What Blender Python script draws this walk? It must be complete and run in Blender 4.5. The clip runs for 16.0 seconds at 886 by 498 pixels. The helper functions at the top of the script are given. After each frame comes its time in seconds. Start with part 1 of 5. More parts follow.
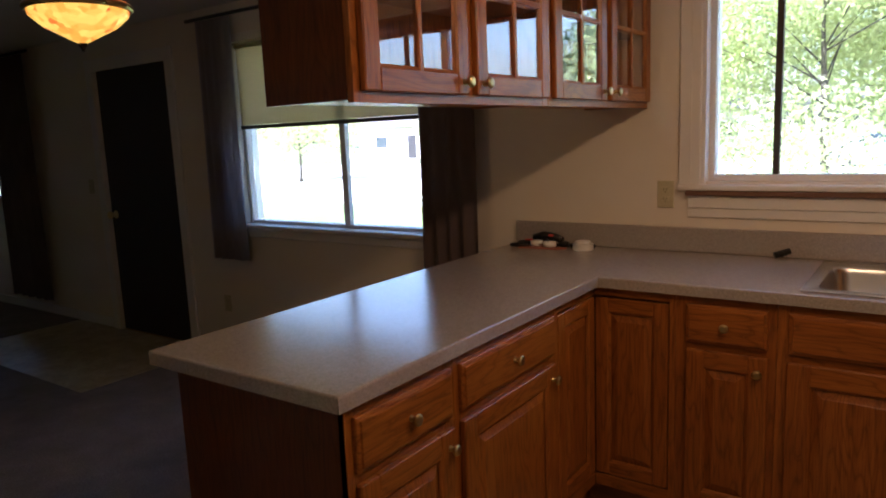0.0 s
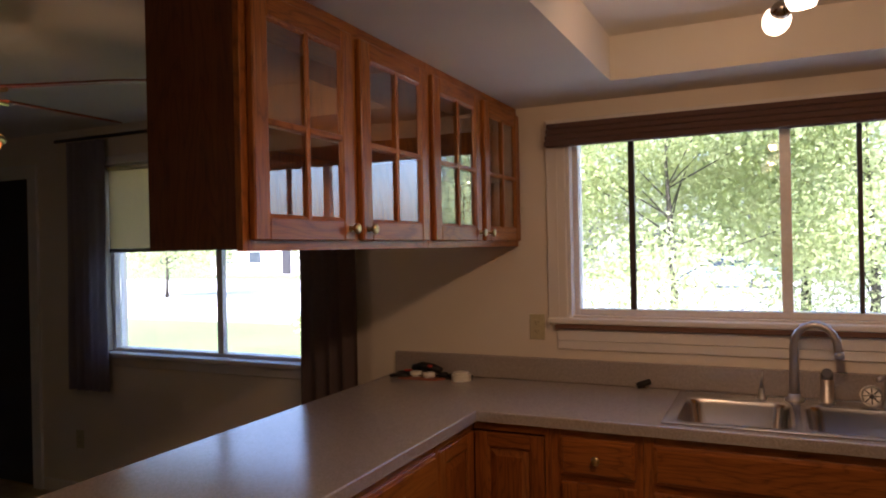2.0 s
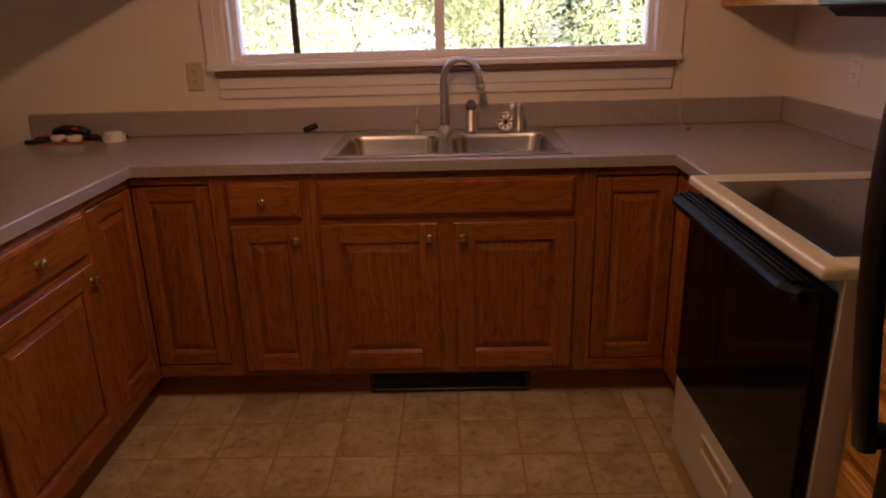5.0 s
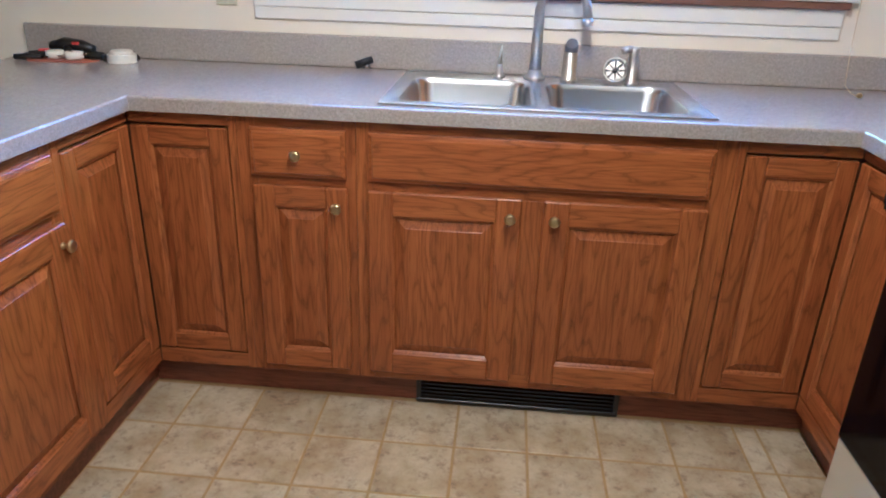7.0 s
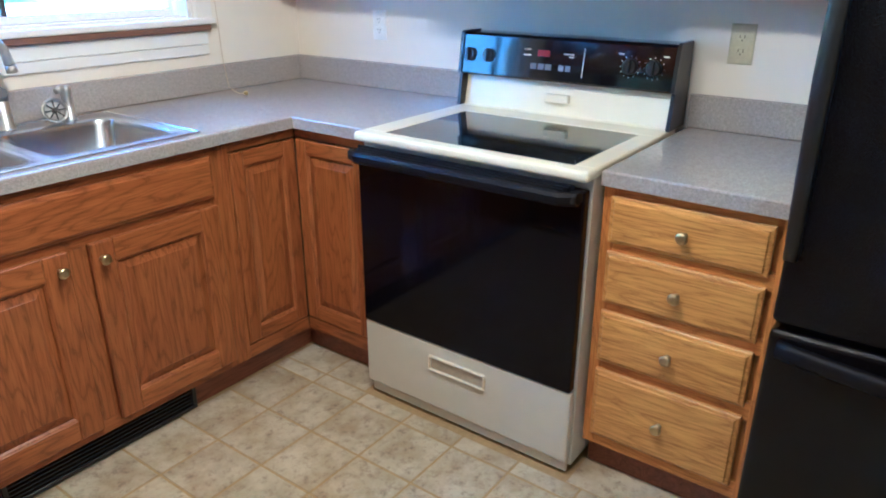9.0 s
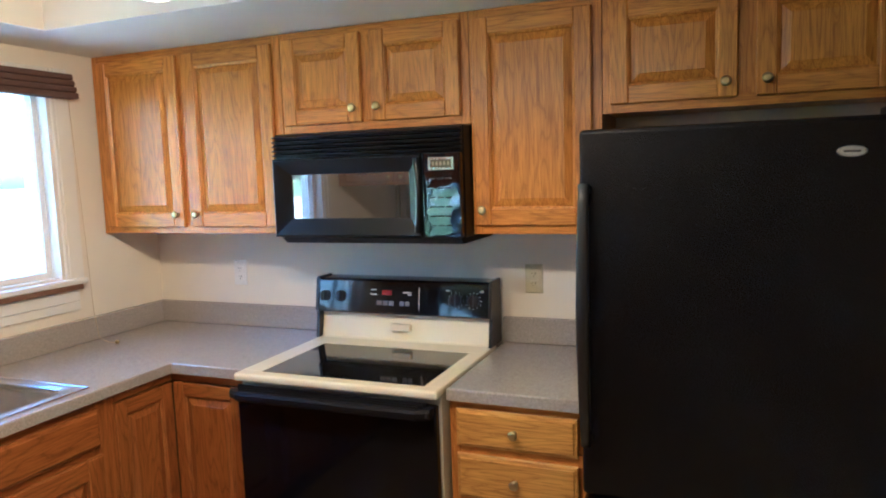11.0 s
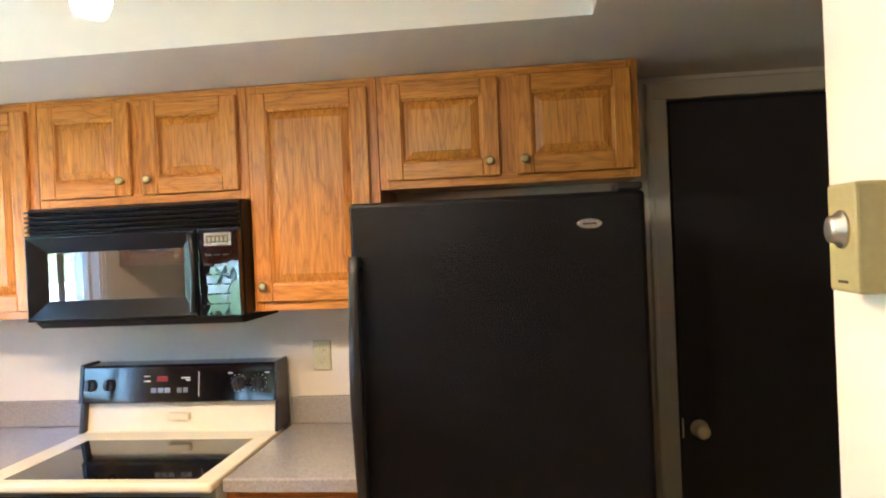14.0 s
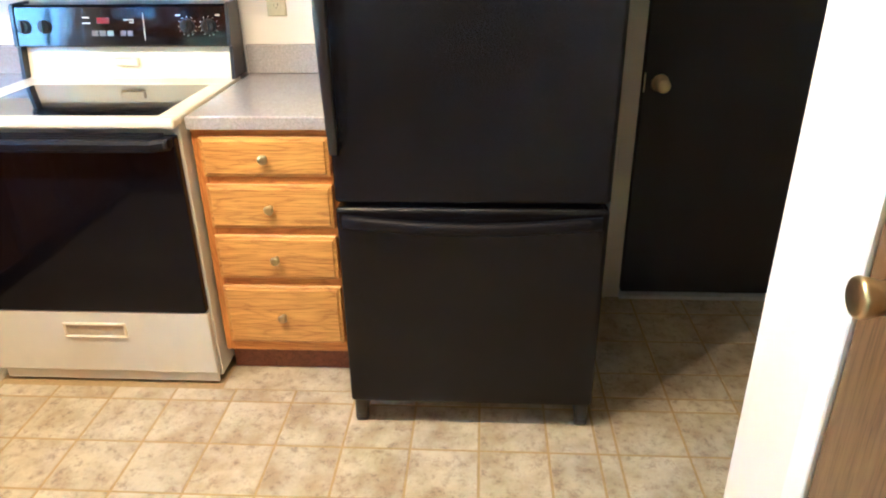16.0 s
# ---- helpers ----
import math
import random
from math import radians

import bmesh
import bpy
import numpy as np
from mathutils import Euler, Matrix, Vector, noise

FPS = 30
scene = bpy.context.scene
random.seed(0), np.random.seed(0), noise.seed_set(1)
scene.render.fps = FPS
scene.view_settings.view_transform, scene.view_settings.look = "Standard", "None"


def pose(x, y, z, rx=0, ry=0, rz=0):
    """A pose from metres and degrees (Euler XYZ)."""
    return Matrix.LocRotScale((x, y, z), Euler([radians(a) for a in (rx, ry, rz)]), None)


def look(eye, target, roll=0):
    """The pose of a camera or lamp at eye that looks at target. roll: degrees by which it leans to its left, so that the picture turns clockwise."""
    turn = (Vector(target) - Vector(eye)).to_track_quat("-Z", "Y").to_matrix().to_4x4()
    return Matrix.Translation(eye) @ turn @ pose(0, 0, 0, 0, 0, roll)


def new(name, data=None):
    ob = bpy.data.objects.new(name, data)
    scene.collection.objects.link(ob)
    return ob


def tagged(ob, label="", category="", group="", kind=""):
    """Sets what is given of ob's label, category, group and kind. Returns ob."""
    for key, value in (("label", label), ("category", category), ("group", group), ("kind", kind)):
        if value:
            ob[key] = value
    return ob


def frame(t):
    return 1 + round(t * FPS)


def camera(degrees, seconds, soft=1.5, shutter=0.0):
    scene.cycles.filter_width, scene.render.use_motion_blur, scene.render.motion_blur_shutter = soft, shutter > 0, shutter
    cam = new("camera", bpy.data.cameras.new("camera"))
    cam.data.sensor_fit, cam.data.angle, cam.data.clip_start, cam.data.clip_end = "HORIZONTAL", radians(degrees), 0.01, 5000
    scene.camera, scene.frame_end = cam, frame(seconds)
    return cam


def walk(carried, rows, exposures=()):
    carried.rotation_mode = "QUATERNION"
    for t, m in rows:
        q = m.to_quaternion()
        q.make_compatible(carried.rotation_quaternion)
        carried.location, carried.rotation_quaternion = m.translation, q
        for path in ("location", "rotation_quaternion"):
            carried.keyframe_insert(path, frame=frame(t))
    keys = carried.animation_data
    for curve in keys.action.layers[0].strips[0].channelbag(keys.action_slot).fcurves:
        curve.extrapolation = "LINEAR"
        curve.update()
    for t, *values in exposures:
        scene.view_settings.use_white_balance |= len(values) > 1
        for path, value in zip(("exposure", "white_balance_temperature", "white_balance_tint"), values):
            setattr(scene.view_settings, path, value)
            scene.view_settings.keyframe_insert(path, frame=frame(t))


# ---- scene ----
cam = camera(64.7, 16.0, soft=2.0)
PATH = [
    (0, (-1.474, -2.943, 1.435), (-2.625, -1.34, 1.115), -2.4),
    (0.5, (-1.481, -2.963, 1.461), (-2.501, -1.266, 1.175), -1.8),
    (1, (-1.472, -2.982, 1.503), (-2.415, -1.225, 1.348), -1.4),
    (1.5, (-1.474, -2.994, 1.522), (-2.372, -1.208, 1.473), -1.4),
    (2, (-1.468, -2.996, 1.510), (-2.319, -1.186, 1.508), -1.2),
    (2.5, (-1.46, -2.987, 1.505), (-2.14, -1.106, 1.496), -1.4),
    (3, (-1.448, -2.985, 1.486), (-1.889, -1.033, 1.396), -2.0),
    (3.5, (-1.405, -2.977, 1.463), (-1.644, -1.002, 1.271), -2.2),
    (4, (-1.375, -2.969, 1.429), (-1.46, -1.006, 1.057), -2.2),
    (4.5, (-1.359, -2.965, 1.404), (-1.388, -1.05, 0.851), -2.0),
    (7, (-1.489, -2.359, 1.275), (-1.639, -0.523, 0.495), 1.8),
    (7.5, (-1.674, -2.172, 1.264), (-1.718, -0.388, 0.362), 2.3),
    (8, (-1.941, -2.144, 1.277), (-1.223, -0.483, 0.427), 4.3),
    (8.5, (-2.067, -2.24, 1.339), (-0.834, -0.89, 0.528), 3.9),
    (9, (-2.204, -2.413, 1.378), (-0.711, -1.314, 0.628), 0.0),
    (9.5, (-2.384, -2.483, 1.43), (-0.731, -1.572, 0.769), -1.6),
    (10, (-2.598, -2.513, 1.497), (-0.839, -1.729, 0.961), -1.5),
    (12.5, (-2.615, -2.605, 1.635), (-0.76, -1.873, 1.788), -2.3),
    (13, (-2.6, -2.627, 1.623), (-0.691, -2.047, 1.773), -2.3),
    (13.5, (-2.591, -2.64, 1.604), (-0.634, -2.237, 1.701), -2.4),
    (14, (-2.577, -2.649, 1.576), (-0.591, -2.414, 1.557), -2.5),
    (14.5, (-2.56, -2.644, 1.518), (-0.577, -2.504, 1.302), -1.8),
    (15, (-2.562, -2.624, 1.453), (-0.642, -2.49, 0.909), -1.2),
    (15.5, (-2.572, -2.604, 1.413), (-0.725, -2.48, 0.656), -0.9),
    (16, (-2.571, -2.603, 1.421), (-0.767, -2.492, 0.565), -0.8),
]
EXPOSURES = [(0.0, 2.45, 5000, 20), (2.0, 2.12, 5200, 28), (4.0, 2.15, 5300, 32), (4.5, 2.25, 5700, 44), (4.9, 2.3, 5700, 44), (6.8, 4.5, 3400, 6), (8.5, 4.7, 3250, 2), (10.2, 4.5, 3300, 0), (12.3, 3.85, 4950, 12), (13.0, 4.15, 4900, 12), (14.0, 4.9, 4250, 6), (16.0, 5.65, 3800, 2)]
walk(cam, [(t, look(eye, target, roll)) for t, eye, target, roll in PATH], EXPOSURES)
SKY, BULB = 0.145, 1.3

# ---- world, sun and lamps ----
world = bpy.data.worlds.new("world")
scene.world = world
world.use_nodes = True
wn = world.node_tree
sky = wn.nodes.new("ShaderNodeTexSky")
sky.sky_type, sky.sun_disc = "NISHITA", False
sky.sun_elevation, sky.sun_rotation = radians(48), radians(200)
sky.dust_density, sky.air_density = 4.0, 1.3
wn.links.new(sky.outputs[0], wn.nodes["Background"].inputs[0])
wn.nodes["Background"].inputs[1].default_value = SKY
sun = new("sun", bpy.data.lights.new("sun", "SUN"))
sun.data.energy, sun.data.angle, sun.data.color = 5.0, radians(0.5), (1.0, 0.95, 0.87)
sun.matrix_world = look((0, 0, 0), (-math.sin(radians(200)) * math.cos(radians(48)), -math.cos(radians(200)) * math.cos(radians(48)), -math.sin(radians(48))))


# ---- materials ----
class Mat:
    """A node material in the making."""

    def __init__(self, name, color=(0.5, 0.5, 0.5), rough=0.5, metal=0.0):
        self.m = bpy.data.materials.new(name)
        self.m.use_nodes = True
        self.t = self.m.node_tree
        self.b = self.t.nodes["Principled BSDF"]
        self.b.inputs["Base Color"].default_value = (*color, 1)
        self.b.inputs["Roughness"].default_value = rough
        self.b.inputs["Metallic"].default_value = metal

    def n(self, kind, **values):
        node = self.t.nodes.new("ShaderNode" + kind)
        for k, v in values.items():
            k = k.replace("_", " ")
            if isinstance(v, tuple) and len(v) == 2 and hasattr(v[0], "outputs"):
                self.t.links.new(v[0].outputs[v[1]], node.inputs[k])
            else:
                node.inputs[k].default_value = v
        return node

    def link(self, a, out, b, into):
        self.t.links.new(a.outputs[out], b.inputs[into])

    def coords(self, scale=(1, 1, 1), shift=True):
        c = self.n("TexCoord")
        mp = self.n("Mapping", Scale=scale)
        if shift:
            info = self.n("ObjectInfo")
            mul = self.n("VectorMath")
            mul.operation = "MULTIPLY_ADD"
            self.link(info, "Random", mul, 0)
            mul.inputs[1].default_value = (17.0, 13.0, 19.0)
            self.link(c, "Object", mul, 2)
            self.link(mul, 0, mp, "Vector")
        else:
            self.link(c, "Object", mp, "Vector")
        return mp

    def noise(self, at, scale, detail=3.0, rough=0.55):
        node = self.n("TexNoise", Scale=scale, Detail=detail, Roughness=rough)
        self.link(at, 0, node, "Vector")
        return node

    def ramp(self, source, out, stops):
        r = self.n("ValToRGB")
        self.link(source, out, r, 0)
        while len(r.color_ramp.elements) < len(stops):
            r.color_ramp.elements.new(0.5)
        for e, (at, c) in zip(r.color_ramp.elements, stops):
            e.position = at
            e.color = (*c, 1) if isinstance(c, tuple) else (c, c, c, 1)
        return r

    def mix(self, fac, a, b, mode="MIX"):
        m = self.n("Mix")
        m.data_type, m.blend_type = "RGBA", mode
        for s, slot in ((fac, 0), (a, 6), (b, 7)):
            if hasattr(s, "outputs"):
                self.t.links.new(s.outputs[2 if s.bl_idname == "ShaderNodeMix" else 0], m.inputs[slot])
            else:
                m.inputs[slot].default_value = s if slot == 0 else (*s, 1)
        return m

    def base(self, node):
        self.t.links.new(node.outputs[2 if node.bl_idname == "ShaderNodeMix" else 0], self.b.inputs["Base Color"])
        return self

    def bump(self, node, out=0, strength=0.2, distance=0.002):
        bm = self.n("Bump", Strength=strength, Distance=distance)
        self.link(node, out, bm, "Height")
        self.link(bm, 0, self.b, "Normal")
        return self

    def rough(self, node, out, lo, hi):
        r = self.n("MapRange")
        self.link(node, out, r, 0)
        r.inputs[3].default_value, r.inputs[4].default_value = lo, hi
        self.link(r, 0, self.b, "Roughness")
        return self


def oak(name, axis, light=(0.66, 0.305, 0.014), dark=(0.31, 0.108, 0.007)):
    """Stained oak with its grain along the axis."""
    m = Mat(name, rough=0.38)
    stretch = [1.0, 1.0, 1.0]
    stretch[axis] = 0.15
    at = m.coords(tuple(stretch))
    field = m.noise(at, 6.2, 3.0, 0.50)
    lines = m.n("Math")
    lines.operation = "MULTIPLY"
    m.link(field, "Fac", lines, 0)
    lines.inputs[1].default_value = 40.0
    tri = m.n("Math")
    tri.operation = "PINGPONG"
    m.link(lines, 0, tri, 0)
    tri.inputs[1].default_value = 1.0
    fine = [1.0, 1.0, 1.0]
    fine[axis] = 0.035
    at2 = m.coords(tuple(fine))
    pores = m.noise(at2, 330.0, 2.0)
    streak = m.noise(at2, 60.0, 3.0)
    broad = m.noise(at, 2.2, 3.0)
    mid = tuple(0.72 * l + 0.28 * d for l, d in zip(light, dark))
    a = m.ramp(tri, 0, [(0.0, mid), (0.07, dark), (0.17, mid), (0.5, light), (1.0, tuple(1.1 * l for l in light))])
    p = m.ramp(pores, "Fac", [(0.36, (0.45, 0.36, 0.30)), (0.50, (1.0, 1.0, 1.0))])
    k = m.ramp(streak, "Fac", [(0.3, (0.80, 0.74, 0.68)), (0.7, (1.08, 1.08, 1.08))])
    v = m.ramp(broad, "Fac", [(0.3, (0.86, 0.80, 0.74)), (0.7, (1.06, 1.05, 1.02))])
    soft = m.mix(0.55, tuple(0.85 * l + 0.15 * d for l, d in zip(light, dark)), a)
    m.base(m.mix(1.0, m.mix(1.0, m.mix(0.6, soft, p, "MULTIPLY"), k, "MULTIPLY"), v, "MULTIPLY"))
    m.bump(pores, "Fac", 0.10, 0.0008)
    m.b.inputs["Coat Weight"].default_value = 0.16
    m.b.inputs["Coat Roughness"].default_value = 0.24
    m.b.inputs["Specular IOR Level"].default_value = 0.36
    return m.m


def paint(name, color, rough=0.6, grain=240.0, strength=0.1):
    m = Mat(name, color, rough)
    at = m.coords(shift=False)
    broad = m.noise(at, 1.7, 4.0)
    m.base(m.ramp(broad, "Fac", [(0.3, tuple(c * 0.93 for c in color)), (0.7, color)]))
    m.bump(m.noise(at, grain, 2.0), "Fac", strength, 0.001)
    return m.m


def plain(name, color, rough=0.4, metal=0.0, speck=0.06, scale=60.0):
    m = Mat(name, color, rough, metal)
    n = m.noise(m.coords(), scale, 3.0)
    m.base(m.ramp(n, "Fac", [(0.3, tuple(c * (1 - speck) for c in color)), (0.7, tuple(min(1, c * (1 + speck)) for c in color))]))
    m.rough(n, "Fac", rough * 0.85, min(1.0, rough * 1.15))
    return m.m


OAK_V, OAK_X, OAK_Y = oak("oak_upright", 2), oak("oak_along_x", 0), oak("oak_along_y", 1)
# Redder stain, darkened further to carry the dim light on these cabinets.
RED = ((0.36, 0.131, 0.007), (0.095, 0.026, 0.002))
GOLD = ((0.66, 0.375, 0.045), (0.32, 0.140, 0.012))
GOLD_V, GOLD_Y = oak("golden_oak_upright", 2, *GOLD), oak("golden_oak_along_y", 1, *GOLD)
# Much darker oak for the end panels on the -y side.
END_PANEL = oak("dark_oak_end_panel", 2, (0.125, 0.036, 0.006), (0.05, 0.014, 0.003))
RED_V, RED_X, RED_Y = oak("dimmed_reddish_oak_upright", 2, *RED), oak("dimmed_reddish_oak_along_x", 0, *RED), oak("dimmed_reddish_oak_along_y", 1, *RED)
WALL_PAINT = paint("cream_wall_paint", (0.80, 0.74, 0.61))
WHITE = paint("white_trim_paint", (0.80, 0.78, 0.72), 0.4, 90.0, 0.04)
CEILING_PAINT = paint("ceiling_paint", (0.72, 0.69, 0.60), 0.85, 160.0, 0.25)
JAMB_PAINT = paint("putty_trim_paint", (0.66, 0.61, 0.49), 0.45, 90.0, 0.04)
BLACK_DOOR = plain("black_door_paint", (0.026, 0.0235, 0.026), 0.55)
BLACK_GLOSS = plain("black_glass_enamel", (0.004, 0.004, 0.006), 0.06, 0.0, 0.02)
BLACK_PLASTIC = plain("black_plastic", (0.012, 0.012, 0.013), 0.32)
BLACK_MATT = plain("black_shadowed_metal", (0.01, 0.01, 0.01), 0.7)
ALMOND = plain("almond_enamel", (0.78, 0.70, 0.47), 0.22, 0.0, 0.02, 8.0)
ALMOND_PANEL = plain("greyed_almond_enamel", (0.60, 0.565, 0.44), 0.3, 0.0, 0.03, 8.0)
BRASS = plain("antique_brass", (0.52, 0.41, 0.18), 0.32, 1.0, 0.08)
BRIGHT_BRASS = plain("polished_brass", (0.92, 0.78, 0.42), 0.52, 1.0, 0.03)
STEEL = plain("stainless_steel", (0.60, 0.60, 0.60), 0.24, 1.0, 0.03, 14.0)
NICKEL = plain("brushed_nickel", (0.34, 0.29, 0.23), 0.24, 1.0, 0.06)
CHROME = plain("satin_chrome", (0.70, 0.70, 0.70), 0.16, 1.0, 0.02)
BRUSHED = plain("brushed_tap_steel", (0.56, 0.54, 0.50), 0.4, 1.0, 0.05, 90.0)
VINYL_WHITE = plain("white_vinyl", (0.80, 0.80, 0.78), 0.35)
BLACK_LINE = plain("dark_weatherstrip", (0.05, 0.045, 0.04), 0.6)
IVORY = plain("ivory_plastic", (0.54, 0.50, 0.31), 0.4)
COOKTOP = Mat("black_ceramic_glass", (0.004, 0.004, 0.005), 0.05)
COOKTOP.b.inputs["Specular IOR Level"].default_value = 1.0
COOKTOP = COOKTOP.m
HANDLE_BLACK = plain("satin_black_handle", (0.006, 0.006, 0.008), 0.5)
HANDLE_BLACK.node_tree.nodes["Principled BSDF"].inputs["Specular IOR Level"].default_value = 0.15
WHITE_PLASTIC = plain("white_plastic", (0.78, 0.77, 0.72), 0.35)
OLIVE = plain("gold_painted_steel", (0.38, 0.34, 0.14), 0.35)


def fridge_skin():
    m = Mat("textured_black_enamel", (0.0038, 0.0035, 0.0046), 0.25)
    m.b.inputs["Specular IOR Level"].default_value = 0.27
    n = m.noise(m.coords(shift=False), 270.0, 1.5)
    m.bump(n, "Fac", 0.6, 0.002)
    return m.m


def laminate():
    m = Mat("grey_speckled_laminate", rough=0.19)
    m.b.inputs["Specular IOR Level"].default_value = 0.85
    at = m.coords(shift=False)
    fine = m.noise(at, 330.0, 2.0, 0.7)
    mid = m.noise(at, 110.0, 3.0)
    a = m.ramp(fine, "Fac", [(0.34, (0.31, 0.28, 0.255)), (0.5, (0.375, 0.345, 0.32)), (0.68, (0.45, 0.42, 0.395))])
    b = m.ramp(mid, "Fac", [(0.3, (0.86, 0.84, 0.83)), (0.7, (1.06, 1.05, 1.03))])
    m.base(m.mix(1.0, a, b, "MULTIPLY"))
    m.bump(fine, "Fac", 0.05, 0.0005)
    return m.m


def tile_skin():
    m = Mat("mottled_beige_vinyl", rough=0.30)
    at = m.coords()
    cloud = m.noise(at, 7.0, 6.0, 0.65)
    blot = m.noise(at, 30.0, 7.0, 0.78)
    info = m.n("ObjectInfo")
    a = m.ramp(cloud, "Fac", [(0.36, (0.36, 0.285, 0.15)), (0.62, (0.55, 0.485, 0.32))])
    f = m.ramp(blot, "Fac", [(0.37, (0.55, 0.49, 0.48)), (0.43, (0.84, 0.79, 0.77)), (0.49, (1.0, 1.0, 1.0)), (0.62, (1.07, 1.06, 1.03))])
    r = m.ramp(info, "Random", [(0.0, 0.92), (1.0, 1.04)])
    m.base(m.mix(1.0, m.mix(0.85, a, f, "MULTIPLY"), r, "MULTIPLY"))
    m.bump(blot, "Fac", 0.06, 0.001)
    return m.m


def carpet_skin():
    m = Mat("grey_brown_carpet", rough=0.95)
    at = m.coords(shift=False)
    f = m.noise(at, 140.0, 4.0, 0.8)
    b = m.noise(at, 5.0, 4.0)
    a = m.ramp(f, "Fac", [(0.3, (0.11, 0.10, 0.10)), (0.7, (0.30, 0.275, 0.27))])
    c = m.ramp(b, "Fac", [(0.3, 0.75), (0.7, 1.05)])
    m.base(m.mix(1.0, a, c, "MULTIPLY"))
    m.bump(f, "Fac", 0.8, 0.006)
    return m.m


def glass(name, tint=(1, 1, 1), ior=1.45):
    m = Mat(name, tint, 0.0)
    m.b.inputs["Transmission Weight"].default_value = 1.0
    m.b.inputs["IOR"].default_value = ior
    return m.m


def cloth(name, color, through_light=0.35):
    m = Mat(name, color, 0.9)
    n = m.noise(m.coords((1, 1, 1)), 300.0, 2.0)
    m.base(m.ramp(n, "Fac", [(0.3, tuple(c * 0.8 for c in color)), (0.7, tuple(c * 1.1 for c in color))]))
    tr = m.n("BsdfTranslucent", Color=(*color, 1))
    mx = m.n("MixShader", Fac=through_light)
    m.link(m.b, 0, mx, 1)
    m.link(tr, 0, mx, 2)
    m.link(mx, 0, m.t.nodes["Material Output"], 0)
    return m.m


def glow(name, color, power, skin=(0.8, 0.8, 0.8)):
    m = Mat(name, skin, 0.35)
    m.b.inputs["Emission Color"].default_value = (*color, 1)
    m.b.inputs["Emission Strength"].default_value = power
    return m.m


FRIDGE, LAMINATE, TILE, CARPET = fridge_skin(), laminate(), tile_skin(), carpet_skin()
GROUT = plain("tan_grout", (0.37, 0.265, 0.09), 0.6, 0.0, 0.12)
PANE = glass("clear_glass")
# Index raised so the cabinet doors mirror the outdoors more brightly.
CABINET_GLASS = glass("high_index_cabinet_glass", ior=1.85)
SHADE_GLOW = glow("opal_glass_lit", (1.0, 0.71, 0.38), 1.0)
OVEN_GLASS = Mat("black_oven_glass", (0.003, 0.003, 0.005), 0.08)
OVEN_GLASS.b.inputs["Specular IOR Level"].default_value = 0.16
OVEN_GLASS = OVEN_GLASS.m
CURTAIN = cloth("taupe_curtain_cloth", (0.17, 0.13, 0.12), 0.3)
CURTAIN_SHEER = cloth("grey_patterned_curtain", (0.44, 0.42, 0.48), 0.65)
ROLLER = cloth("cream_roller_shade", (0.72, 0.62, 0.42), 0.6)
VALANCE = cloth("brown_woven_shade", (0.12, 0.07, 0.055), 0.05)


# ---- building helpers ----
def bx(bm, x0, x1, y0, y1, z0, z1, b=0.0, mat=0, seg=1):
    """Adds a box, with edges rounded by b."""
    t = bmesh.new()
    bmesh.ops.create_cube(t, size=1)
    x0, x1, y0, y1, z0, z1 = min(x0, x1), max(x0, x1), min(y0, y1), max(y0, y1), min(z0, z1), max(z0, z1)
    for v in t.verts:
        v.co = ((v.co.x + 0.5) * (x1 - x0) + x0, (v.co.y + 0.5) * (y1 - y0) + y0, (v.co.z + 0.5) * (z1 - z0) + z0)
    if b:
        bmesh.ops.bevel(t, geom=t.edges[:], offset=min(b, 0.45 * min(x1 - x0, y1 - y0, z1 - z0)), segments=seg, profile=0.5, affect="EDGES")
    absorb(bm, t, mat)
    return bm


def absorb(bm, t, mat=0):
    t.verts.index_update()
    made = [bm.verts.new(v.co) for v in t.verts]
    for f in t.faces:
        g = bm.faces.new([made[v.index] for v in f.verts])
        g.material_index, g.smooth = mat, f.smooth
    t.free()


def box(x0, x1, y0, y1, z0, z1, b=0.0, seg=1):
    return bx(bmesh.new(), x0, x1, y0, y1, z0, z1, b, 0, seg)


def loft(bm, rings, close_first=True, close_last=True, mat=0, smooth=False):
    """Skins rings of points, each of the same count."""
    vs = [[bm.verts.new(p) for p in ring] for ring in rings]
    n = len(rings[0])
    for a, b in zip(vs, vs[1:]):
        for i in range(n):
            f = bm.faces.new((a[i], a[(i + 1) % n], b[(i + 1) % n], b[i]))
            f.material_index, f.smooth = mat, smooth
    for ring, wanted in ((vs[0], close_first), (vs[-1], close_last)):
        if wanted:
            bm.faces.new(ring).material_index = mat
    return bm


def circle(c, r, axis, n=20):
    """n points round c, in the plane square to the axis."""
    c, w = Vector(c), Vector(axis).normalized()
    u = w.orthogonal().normalized()
    v = w.cross(u)
    return [c + r * (math.cos(2 * math.pi * i / n) * u + math.sin(2 * math.pi * i / n) * v) for i in range(n)]


def turned(bm, foot, axis, profile, n=20, mat=0, smooth=True):
    """A turned solid: profile holds (distance along the axis, radius)."""
    w = Vector(axis).normalized()
    return loft(bm, [circle(Vector(foot) + w * d, max(r, 1e-4), w, n) for d, r in profile], True, True, mat, smooth)


